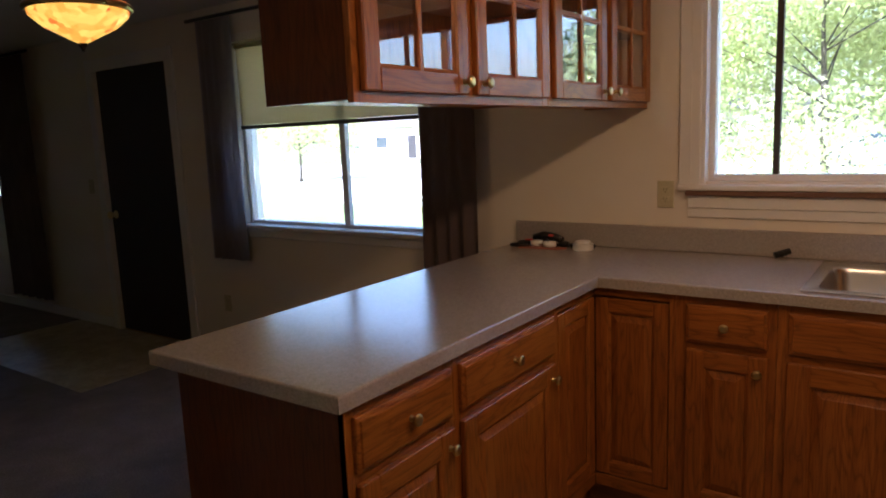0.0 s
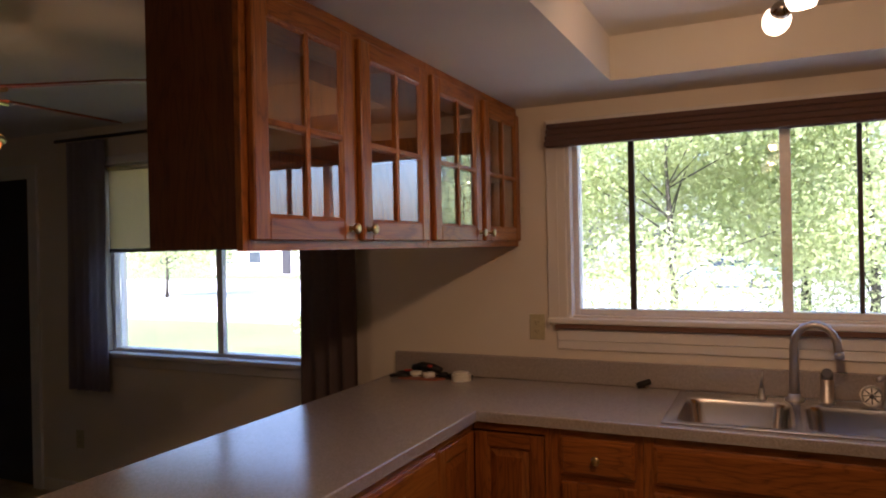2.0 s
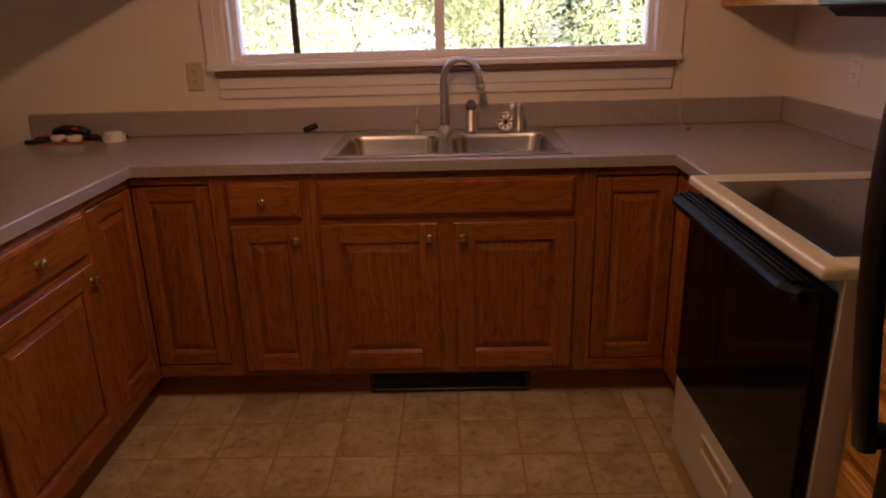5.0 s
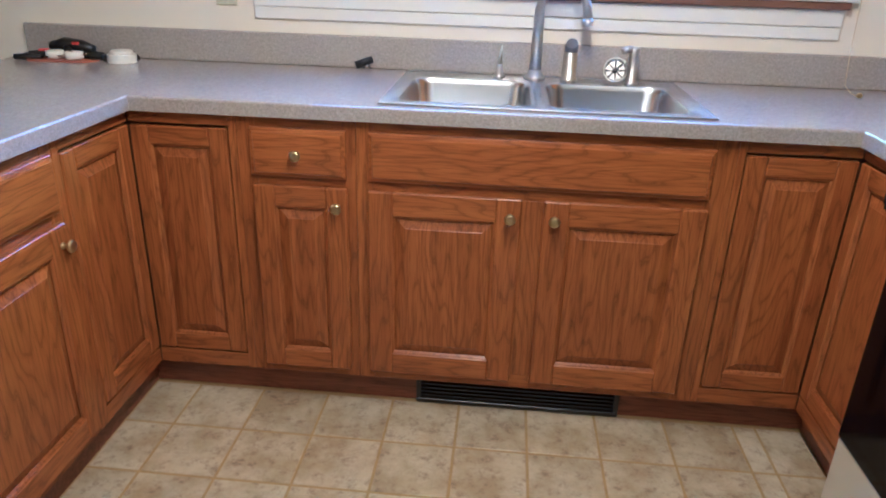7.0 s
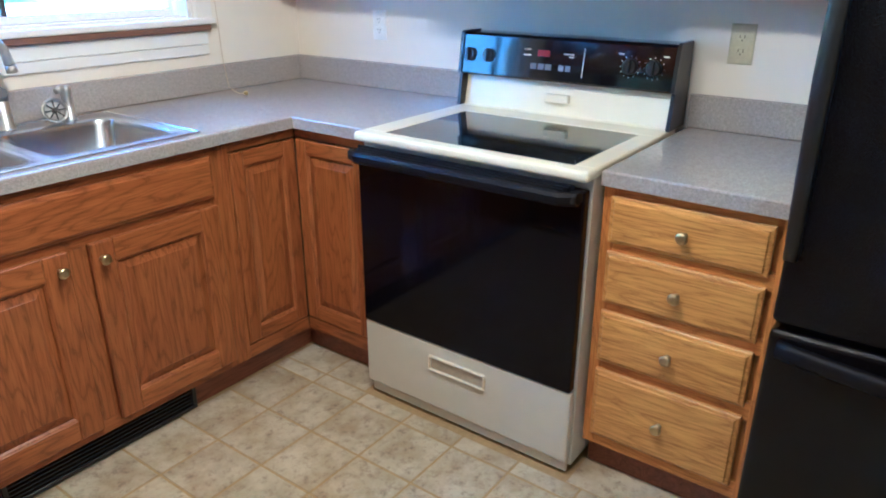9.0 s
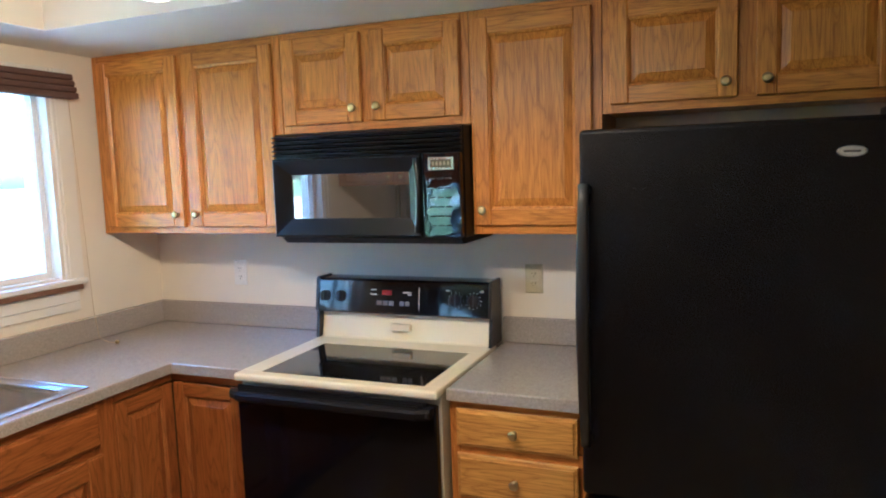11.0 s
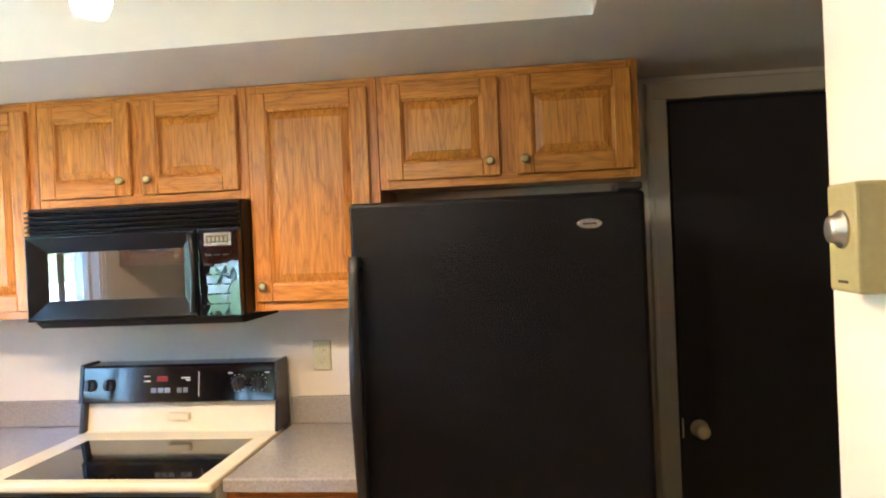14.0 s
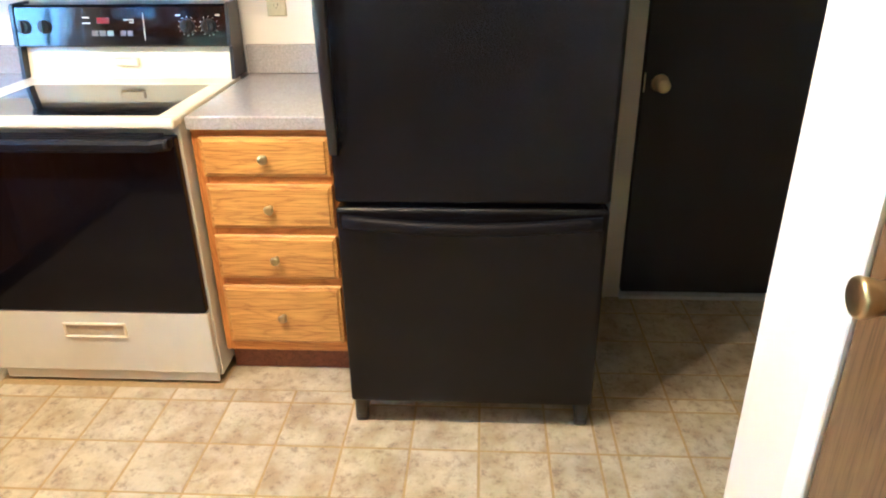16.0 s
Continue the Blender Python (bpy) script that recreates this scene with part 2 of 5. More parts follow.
def tube(bm, points, r, n=10, mat=0):
    """A round bar through the points; r may be a list."""
    ps = [Vector(p) for p in points]
    rs = r if isinstance(r, (list, tuple)) else [r] * len(ps)
    u, rings = None, []
    for i, p in enumerate(ps):
        w = (ps[min(i + 1, len(ps) - 1)] - ps[max(i - 1, 0)]).normalized()
        u = w.orthogonal().normalized() if u is None else (u - w * u.dot(w)).normalized()
        v = w.cross(u)
        rings.append([p + rs[i] * (math.cos(2 * math.pi * k / n) * u + math.sin(2 * math.pi * k / n) * v) for k in range(n)])
    return loft(bm, rings, True, True, mat, True)


def empty(name, at, label="", category="", group="", kind=""):
    ob = new(name)
    ob.location = at
    return tagged(ob, label, category, group, kind)


def place_of(ob):
    p = Vector((0, 0, 0))
    while ob:
        p += ob.location
        ob = ob.parent
    return p


def part(name, bm, material, parent=None, label="", category="", group="", kind="", keep=False):
    """One mesh object, given in world places, under a thing or a part."""
    bmesh.ops.recalc_face_normals(bm, faces=bm.faces[:])
    at = place_of(parent) if parent else Vector((0, 0, 0))
    own = Vector((0, 0, 0))
    if bm.verts and not keep:
        own = sum((v.co for v in bm.verts), Vector()) / len(bm.verts) - at
    bmesh.ops.translate(bm, verts=bm.verts[:], vec=-at - own)
    mesh = bpy.data.meshes.new(name)
    bm.to_mesh(mesh)
    bm.free()
    for m in material if isinstance(material, (list, tuple)) else [material]:
        mesh.materials.append(m)
    ob = new(name, mesh)
    ob.location = own
    if parent:
        ob.parent = parent
    return tagged(ob, label, category, group, kind)


class Face:
    """Turns (along, up, out) into places, for an upright face. dirs: 'n' for one that looks to -y, 'e' to -x, 'w' to +x."""

    def __init__(self, kind, plane):
        self.kind, self.plane = kind, plane
        self.upright, self.across = OAK_V, OAK_X if kind == "n" else OAK_Y

    def __call__(self, u, v, w):
        return {"n": (u, self.plane - w, v), "e": (self.plane - w, u, v), "w": (self.plane + w, u, v)}[self.kind]

    def out(self):
        return {"n": (0, -1, 0), "e": (-1, 0, 0), "w": (1, 0, 0)}[self.kind]

    def box(self, bm, u0, u1, v0, v1, w0, w1, b=0.0, mat=0, seg=1):
        a, c = self(u0, v0, w0), self(u1, v1, w1)
        return bx(bm, a[0], c[0], a[1], c[1], a[2], c[2], b, mat, seg)

    def rings(self, bm, u0, u1, v0, v1, steps, mat=0, first=False, last=True):
        """Rectangles one inside the other: steps of (inset, out)."""
        rs = [[self(*p) for p in ((u0 + i, v0 + i, w), (u1 - i, v0 + i, w), (u1 - i, v1 - i, w), (u0 + i, v1 - i, w))] for i, w in steps]
        return loft(bm, rs, first, last, mat)


def knob(face, u, v, w, parent, r=0.0155, mat=None):
    bm = bmesh.new()
    turned(bm, face(u, v, w), face.out(), [(0, 0.0085), (0.003, 0.0085), (0.005, 0.005), (0.013, 0.006), (0.018, r * 0.9), (0.022, r), (0.026, r * 0.86), (0.028, r * 0.45)], 18)
    return part("knob", bm, mat or BRASS, parent)


def raised_door(face, u0, u1, v0, v1, parent, knob_at=None, w=0.001, sw=0.055, name="door", th=0.019, panel=True):
    """A frame-and-raised-panel door of oak."""
    u0, u1 = min(u0, u1), max(u0, u1)
    bm = bmesh.new()
    loose = []
    for a, c in ((u0, u0 + sw), (u1 - sw, u1)):
        one = bmesh.new()
        face.box(one, a, c, v0, v1, w, w + th, 0.0035, 0)
        loose.append(("stile", one))
    for a, c in ((v0, v0 + sw), (v1 - sw, v1)):
        one = bmesh.new()
        face.box(one, u0 + sw + 0.0005, u1 - sw - 0.0005, a, c, w, w + th - 0.0006, 0.0025, 1)
        loose.append(("rail", one))
    i = sw - 0.001
    face.rings(bm, u0 + i, u1 - i, v0 + i, v1 - i, [(0, w + th - 0.003), (0.004, w + th - 0.004), (0.009, w + th - 0.010)], 0, False, False)
    d = part(name, bm, [face.upright, face.across], parent)
    for kind, one in loose:
        part(kind, one, [face.upright, face.across], d)
    if panel:
        bm = bmesh.new()
        i = sw + 0.006
        face.rings(bm, u0 + i, u1 - i, v0 + i, v1 - i, [(-0.003, w + 0.002), (-0.003, w + th - 0.013), (0.002, w + th - 0.013), (0.004, w + th - 0.012), (0.026, w + th - 0.004), (0.028, w + th - 0.0025)], 0, True, True)
        part("panel", bm, face.upright, d)
    if knob_at:
        knob(face, knob_at[0], knob_at[1], w + th, d)
    return d


def drawer_front(face, u0, u1, v0, v1, parent, knobs=1, w=0.001):
    u0, u1 = min(u0, u1), max(u0, u1)
    bm = bmesh.new()
    face.rings(bm, u0, u1, v0, v1, [(0, w), (0, w + 0.010), (0.0025, w + 0.0125), (0.010, w + 0.0145), (0.0125, w + 0.019)], 0, True, True)
    d = part("drawer_front", bm, face.across, parent)
    if knobs:
        knob(face, (u0 + u1) / 2, (v0 + v1) / 2, w + 0.019, d)
    return d


def frame_strips(face, parent, uprights, levels, label=""):
    """The face frame: uprights (u0, u1, v0, v1), levels the same."""
    bm = bmesh.new()
    for u0, u1, v0, v1 in uprights:
        face.box(bm, u0, u1, v0, v1, -0.018, 0, 0.0008, 0)
    for u0, u1, v0, v1 in levels:
        face.box(bm, u0, u1, v0, v1, -0.018, -0.0006, 0.0008, 1)
    return part("face_frame", bm, [face.upright, face.across], parent, label)


def slab(xs, ys, filled, z0, z1, b=0.006):
    """A flat slab over the filled cells of a grid, with its upper edges rounded."""
    bm = bmesh.new()
    grid = {}

    def vert(i, j, z):
        if (i, j, z) not in grid:
            grid[i, j, z] = bm.verts.new((xs[i], ys[j], z))
        return grid[i, j, z]

    for i, j in filled:
        bm.faces.new([vert(*p, z1) for p in ((i, j), (i + 1, j), (i + 1, j + 1), (i, j + 1))])
        bm.faces.new([vert(*p, z0) for p in ((i, j), (i, j + 1), (i + 1, j + 1), (i + 1, j))])
        for di, dj, p, q in ((-1, 0, (i, j), (i, j + 1)), (1, 0, (i + 1, j), (i + 1, j + 1)), (0, -1, (i, j), (i + 1, j)), (0, 1, (i, j + 1), (i + 1, j + 1))):
            if (i + di, j + dj) not in filled:
                bm.faces.new([vert(*p, z0), vert(*q, z0), vert(*q, z1), vert(*p, z1)])
    bmesh.ops.recalc_face_normals(bm, faces=bm.faces[:])
    edges = [e for e in bm.edges if len(e.link_faces) == 2 and all(abs(v.co.z - z1) < 1e-6 for v in e.verts) and e.calc_face_angle() > 1]
    if b:
        bmesh.ops.bevel(bm, geom=edges, offset=b, segments=3, profile=0.5, affect="EDGES")
    return bm

# ---- the rooms ----
H = 2.30      # the ceiling
SOFFIT = 2.13
WEST, SOUTH = -9.6, -5.6


def wall_with_holes(name, axis, plane0, plane1, u0, u1, v0, v1, holes, mat, label):
    """A thick wall with openings: holes are (u0, u1, v0, v1)."""
    bm = bmesh.new()
    us = sorted({u0, u1, *(h[0] for h in holes), *(h[1] for h in holes)})
    vs = sorted({v0, v1, *(h[2] for h in holes), *(h[3] for h in holes)})
    solid = {(i, j) for i in range(len(us) - 1) for j in range(len(vs) - 1)
             if not any(h[0] <= us[i] < h[1] and h[2] <= vs[j] < h[3] for h in holes)}
    grid = {}

    def vert(i, j, k):
        if (i, j, k) not in grid:
            p = (plane0, plane1)[k]
            grid[i, j, k] = bm.verts.new((us[i], p, vs[j]) if axis == "y" else (p, us[i], vs[j]))
        return grid[i, j, k]

    for i, j in solid:
        for k in (0, 1):
            bm.faces.new([vert(i, j, k), vert(i + 1, j, k), vert(i + 1, j + 1, k), vert(i, j + 1, k)])
        for di, dj, p, q in ((-1, 0, (i, j), (i, j + 1)), (1, 0, (i + 1, j), (i + 1, j + 1)), (0, -1, (i, j), (i + 1, j)), (0, 1, (i, j + 1), (i + 1, j + 1))):
            if (i + di, j + dj) not in solid:
                bm.faces.new([vert(*p, 0), vert(*q, 0), vert(*q, 1), vert(*p, 1)])
    return part(name, bm, mat, None, label, kind="structure", keep=True)


W1 = (-2.262, -0.548, 1.205, 2.02)      # kitchen window opening
W2 = (-5.165, -3.47, 0.915, 2.06)        # dining window opening
W3 = (-9.45, -8.36, 1.02, 1.61)          # living room window opening
FD = (-6.83, -5.83, 0.0, 2.05)         # front door opening
BD = (-3.935, -3.165, 0.0, 2.05)        # black door opening, along y

wall_with_holes("wall_north", "y", 0.0, 0.16, WEST, 0.0, 0.0, H, [W1, W2, W3, FD], WALL_PAINT, "cream painted wall with windows and the front door")
wall_with_holes("wall_east", "x", 0.0, 0.12, SOUTH, 0.16, 0.0, H, [BD], WALL_PAINT, "cream painted wall behind range and fridge")
wall_with_holes("wall_west", "x", WEST - 0.12, WEST, SOUTH, 0.16, 0.0, H, [], WALL_PAINT, "plain cream painted wall")
wall_with_holes("wall_south", "y", SOUTH - 0.12, SOUTH, WEST - 0.12, 0.12, 0.0, H, [], WALL_PAINT, "plain cream painted wall")
SD = (-2.47, -1.694, 0.0, 2.04)
wall_with_holes("wall_hall", "y", -3.24, -3.13, -4.3, -1.405, 0.0, SOFFIT, [SD], WALL_PAINT, "cream wall beside the passage, thermostat on it")
part("ceiling", box(WEST - 0.12, 0.12, SOUTH - 0.12, 0.16, H, H + 0.1), CEILING_PAINT, None, "cream textured ceiling", kind="structure", keep=True)

# Lowered ceiling over the kitchen, with a raised tray in it.
TX0, TX1, TY0, TY1 = -2.010, -0.785, -2.84, -0.325
bm = bmesh.new()
xs, ys = [-2.88, TX0, TX1, -0.0005], [SOUTH + 0.001, TY0, TY1, -0.0005]
cells = {(i, j) for i in range(3) for j in range(3)} - {(1, 1)}
bm.free()
bm = slab(xs, ys, cells, SOFFIT, H - 0.001, 0.0)
part("ceiling_soffit", bm, CEILING_PAINT, None, "lowered cream ceiling round a raised tray", kind="structure", keep=True)

# Floors.
bm = bmesh.new()
bx(bm, WEST - 0.12, 0.12, SOUTH - 0.12, 0.16, -0.12, -0.0018)
part("floor", bm, GROUT, None, "floor under tiles and carpet", kind="structure", keep=True)
carpet = bmesh.new()
for x0, x1, y0, y1 in ((WEST, -7.45, SOUTH, 0.0), (-7.45, -5.6, SOUTH, -0.97), (-5.6, -3.02, SOUTH, 0.0)):
    bx(carpet, x0, x1, y0, y1, -0.001, 0.006)
part("floor_carpet", carpet, CARPET, None, "grey-brown cut-pile carpet", kind="structure", keep=True)
part("floor_entry", box(-7.45, -5.6, -0.97, 0.0, -0.001, 0.002), TILE, None, "beige vinyl at the front door", kind="structure", keep=True)

# Baseboards.
bb = bmesh.new()
for x0, x1 in ((WEST, -6.90), (-5.76, -3.11)):
    bx(bb, x0, x1, -0.014, 0.0, 0.004, 0.085, 0.003)
part("baseboard", bb, WHITE, None, "white baseboard of the living room", kind="structure", keep=True)
bb = bmesh.new()
bx(bb, -0.013, 0.0, -3.085, -2.96, 0.0, 0.08, 0.003)
bx(bb, -0.013, 0.0, SOUTH, -4.02, 0.0, 0.08, 0.003)
part("baseboard", bb, JAMB_PAINT, None, "putty baseboard by the dark door", kind="structure", keep=True)


# ---- windows ----
def sliding_window(name, o, bars, depth=0.16, label="white sliding window"):
    """o: opening; bars: (x, half width, kind) of uprights; kind 0 light, 1 dark, at two depths."""
    x0, x1, z0, z1 = o
    th = empty(name, ((x0 + x1) / 2, 0.06, z0), label, kind="structure")
    f = bmesh.new()
    y0, y1, s = 0.045, 0.12, 0.026
    bx(f, x0, x0 + s, y0, y1, z0, z1, 0.003)
    bx(f, x1 - s, x1, y0, y1, z0, z1, 0.003)
    bx(f, x0 + s, x1 - s, y0, y1, z0, z0 + s, 0.003)
    bx(f, x0 + s, x1 - s, y0, y1, z1 - s, z1, 0.003)
    part("window_frame", f, VINYL_WHITE, th)
    for x, hw, dark in bars:
        part("sash_stile", box(x - hw, x + hw, 0.055 if dark else 0.05, 0.085, z0 + s, z1 - s, 0.002), BLACK_LINE if dark else VINYL_WHITE, th,
             "dark thin sash edge" if dark else "")
    edges = [x0 + s] + [b[0] for b in bars] + [x1 - s]
    for a, c in zip(edges, edges[1:]):
        pane = part("pane", box(a + 0.004, c - 0.004, 0.083, 0.087, z0 + s - 0.004, z1 - s + 0.004), PANE, th)
        pane.visible_shadow = False
    return th


def casing(name, o, w, th, label, mat, proud=0.018, bottom=True):
    x0, x1, z0, z1 = o
    bm = bmesh.new()
    bx(bm, x0 - w, x0 + 0.006, -proud, 0.0, z0 - (w if bottom else 0), z1 + w, 0.003)
    bx(bm, x1 - 0.006, x1 + w, -proud, 0.0, z0 - (w if bottom else 0), z1 + w, 0.003)
    bx(bm, x0 + 0.006, x1 - 0.006, -proud, 0.0, z1 - 0.006, z1 + w, 0.003)
    return part(name, bm, mat, None, label, kind="structure", keep=True)


win1 = sliding_window("window_1", W1, [(-2.008, 0.012, 1), (-1.415, 0.02, 0), (-1.162, 0.008, 1)], label="white three-part sliding window over the sink")
win2 = sliding_window("window_2", W2, [(-4.305, 0.022, 0)], label="white sliding window in the dining area")
win3 = sliding_window("window_3", W3, [], label="narrow-framed living room window")
bm = bmesh.new()
for x0, x1, xa, xb in ((-2.335, -2.275, -2.362, -2.275), (-0.535, -0.475, -0.535, -0.448)):
    bx(bm, xa, xb, -0.019, 0.0, 1.19, 2.06, 0.004)
    bx(bm, x0 + 0.018, x0 + 0.022, -0.022, -0.015, 1.19, 2.06)
bx(bm, -2.275, -0.535, -0.019, 0.0, 2.02, 2.06, 0.003)
# Reveal of the opening.
bx(bm, -2.28, -2.258, -0.012, 0.046, 1.19, 2.02, 0.002)
bx(bm, -0.552, -0.53, -0.012, 0.046, 1.19, 2.02, 0.002)
part("trim_window_casing", bm, WHITE, None, "off-white moulded window casing", kind="structure", keep=True)
part("window_stool", box(-2.36, -0.45, -0.042, 0.05, 1.172, 1.196, 0.006, 2), WHITE, None, "off-white stool under the kitchen window", kind="structure", keep=True)
part("trim_stool_edge", box(-2.33, -0.47, -0.036, 0.0, 1.150, 1.171, 0.003), plain("bare_brown_wood", (0.16, 0.085, 0.05), 0.6), None, "bare brown wood strip under the stool", kind="structure", keep=True)
bm = bmesh.new()
bx(bm, -2.325, -0.475, -0.016, 0.0, 1.098, 1.149, 0.003)
bx(bm, -2.325, -0.475, -0.011, 0.0, 1.060, 1.0965, 0.002)
part("trim_window_apron", bm, WHITE, None, "off-white apron under the window", kind="structure", keep=True)
bm = bmesh.new()
bx(bm, W2[0] - 0.03, W2[1] + 0.03, -0.045, 0.046, 0.895, 0.922, 0.005)
bx(bm, W2[0] - 0.02, W2[1] + 0.02, -0.015, 0.0, 0.84, 0.894, 0.003)
for x0, x1 in ((W2[0] - 0.06, W2[0]), (W2[1], W2[1] + 0.06)):
    bx(bm, x0, x1, -0.018, 0.0, 0.923, 2.11, 0.003)
bx(bm, W2[0], W2[1], -0.018, 0.0, 2.06, 2.11, 0.003)
part("trim_dining_window", bm, WHITE, None, "white casing and stool of the dining window", kind="structure", keep=True)

# ---- doors ----
def lever_knob(ob, foot, out, mat, r=0.027, label="brass door knob"):
    bm = bmesh.new()
    turned(bm, foot, out, [(0, 0.032), (0.006, 0.031), (0.009, 0.016), (0.026, 0.012), (0.032, r * 0.8), (0.042, r), (0.056, r * 0.98), (0.062, r * 0.75), (0.063, r * 0.3)], 24)
    return part("door_knob", bm, mat, ob, label)


d1 = part("door_1", box(FD[0] + 0.03, FD[1] - 0.03, 0.02, 0.064, 0.004, 2.046, 0.002), BLACK_DOOR, None, "closed black front door in the living room", kind="structure", keep=True)
lever_knob(d1, (FD[0] + 0.09, 0.02, 0.93), (0, -1, 0), BRIGHT_BRASS)
bm = bmesh.new()
for x0, x1 in ((FD[0] - 0.06, FD[0] + 0.03), (FD[1] - 0.03, FD[1] + 0.06)):
    bx(bm, x0, x1, -0.018, 0.0, 0.0, 2.02, 0.003)
bx(bm, FD[0] - 0.06, FD[1] + 0.06, -0.018, 0.0, 2.021, 2.11, 0.003)
for x0, x1 in ((FD[0], FD[0] + 0.029), (FD[1] - 0.029, FD[1])):
    bx(bm, x0, x1, 0.001, 0.12, 0.0, 2.02, 0.002)
part("trim_front_door", bm, WHITE, None, "white casing round the black front door", kind="structure", keep=True)

d2 = part("door_2", box(0.0, 0.042, BD[0] + 0.015, BD[1] - 0.012, 0.018, 2.035, 0.002), BLACK_DOOR, None, "closed black flush door beside the fridge", kind="structure", keep=True)
lever_knob(d2, (0.0, -3.237, 0.873), (-1, 0, 0), BRIGHT_BRASS, 0.026)
part("strike_plate", box(-0.002, 0.002, -3.183, -3.178, 0.84, 0.91), BRIGHT_BRASS, d2)
bm = bmesh.new()
for y0, y1 in ((-3.165, -3.09), (-4.01, -3.935)):
    bx(bm, -0.020, 0.0, y0, y1, 0.0, 2.048, 0.004)
    bx(bm, -0.025, -0.019, y0 + 0.055, y1 - 0.004, 0.0, 2.10, 0.002)
bx(bm, -0.020, 0.0, -4.01, -3.09, 2.049, 2.112, 0.004)
part("trim_black_door", bm, JAMB_PAINT, None, "putty-coloured casing round the dark door", kind="structure", keep=True)
WORN_METAL = plain("worn_aluminium", (0.55, 0.55, 0.53), 0.5, 0.3)
part("door_sill", box(-0.03, 0.06, BD[0], BD[1], -0.006, 0.012, 0.003), WORN_METAL, None, "worn metal threshold strip", kind="structure", keep=True)

BROWN_DOOR = oak("brown_birch_veneer", 2, (0.17, 0.108, 0.042), (0.10, 0.058, 0.020))
d3 = part("door_3", box(SD[0] + 0.02, SD[1] - 0.006, -3.165, -3.127, 0.01, 2.02, 0.002), BROWN_DOOR, None, "closed brown wood-veneer door in the hall wall", kind="structure", keep=True)
bm = bmesh.new()
turned(bm, (-1.786, -3.127, 0.989), (0, 1, 0), [(0, 0.034), (0.005, 0.033), (0.009, 0.015), (0.020, 0.014), (0.024, 0.021), (0.056, 0.028), (0.060, 0.027), (0.0625, 0.022), (0.0615, 0.004)], 28)
part("door_knob", bm, BRASS, d3, "tarnished brass drum-shaped knob")
bm = bmesh.new()
bx(bm, SD[1] - 0.004, SD[1] + 0.055, -3.13, -3.118, 0.0, 2.03, 0.003)
bx(bm, SD[0] - 0.055, SD[0] + 0.012, -3.13, -3.118, 0.0, 2.03, 0.003)
bx(bm, SD[0] - 0.055, SD[1] + 0.055, -3.13, -3.118, 2.031, 2.09, 0.003)
part("trim_hall_door", bm, WHITE, None, "off-white casing of the brown door", kind="structure", keep=True)

# Unseen blanks, added behind both doors so no daylight leaks round them.
part("wall_beyond_door", box(0.05, 0.118, BD[0], BD[1], 0.013, BD[3]), BLACK_MATT, None, "unseen black blank stopping light round the closed door", kind="structure", keep=True)
part("wall_beyond_door", box(FD[0] + 0.03, FD[1] - 0.03, 0.07, 0.158, 0.0, FD[3]), BLACK_MATT, None, "unseen black blank stopping light round the front door", kind="structure", keep=True)

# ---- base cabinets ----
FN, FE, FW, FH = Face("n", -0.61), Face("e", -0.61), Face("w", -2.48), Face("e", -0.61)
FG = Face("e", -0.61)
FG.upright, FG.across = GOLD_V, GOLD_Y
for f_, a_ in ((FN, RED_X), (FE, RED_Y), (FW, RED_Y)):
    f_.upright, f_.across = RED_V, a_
BODY = plain("dark_cabinet_inside", (0.10, 0.055, 0.03), 0.7)
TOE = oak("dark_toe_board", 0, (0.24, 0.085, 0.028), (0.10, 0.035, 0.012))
TOP = 0.874


def carcass(th, x0, x1, y0, y1, z0=0.105, z1=TOP, mat=None):
    return part("body", box(x0, x1, y0, y1, z0, z1), mat or BODY, th)


# Corner unit where the peninsula meets the sink run.
c = empty("corner_cabinet", (-2.8, -0.3, 0), "oak corner cabinet with a two-leaf raised-panel door by the peninsula", "kitchen cabinet", "corner cabinets")
bm = bmesh.new()
bx(bm, -3.07, -2.499, -0.94, -0.002, 0.105, TOP)
bx(bm, -2.499, -2.186, -0.591, -0.002, 0.105, TOP)
part("body", bm, BODY, c)
frame_strips(FN, c, [(-2.207, -2.186, 0.105, TOP)], [(-2.479, -2.207, 0.842, TOP), (-2.479, -2.207, 0.105, 0.152)])
frame_strips(FW, c, [(-0.94, -0.914, 0.105, TOP)], [(-0.914, -0.612, 0.842, TOP), (-0.914, -0.612, 0.105, 0.152)])
raised_door(FN, -2.4775, -2.212, 0.157, 0.834, c, None, -0.016, 0.05, th=0.018)
raised_door(FW, -0.909, -0.613, 0.157, 0.834, c, None, -0.016, 0.05, th=0.018)
# Corner unit by the range.
c = empty("corner_cabinet", (-0.3, -0.3, 0), "oak corner cabinet with a two-leaf raised-panel door by the range", "kitchen cabinet", "corner cabinets")
bm = bmesh.new()
bx(bm, -0.591, -0.002, -0.958, -0.002, 0.105, TOP)
bx(bm, -0.904, -0.591, -0.591, -0.002, 0.105, TOP)
part("body", bm, BODY, c)
frame_strips(FN, c, [(-0.904, -0.886, 0.105, TOP)], [(-0.886, -0.611, 0.842, TOP), (-0.886, -0.611, 0.105, 0.152)])
frame_strips(FE, c, [(-0.958, -0.935, 0.105, TOP)], [(-0.935, -0.612, 0.842, TOP), (-0.935, -0.612, 0.105, 0.152)])
raised_door(FN, -0.881, -0.6125, 0.157, 0.834, c, None, -0.016, 0.05, th=0.018)
raised_door(FE, -0.930, -0.613, 0.157, 0.834, c, None, -0.016, 0.05, th=0.018)

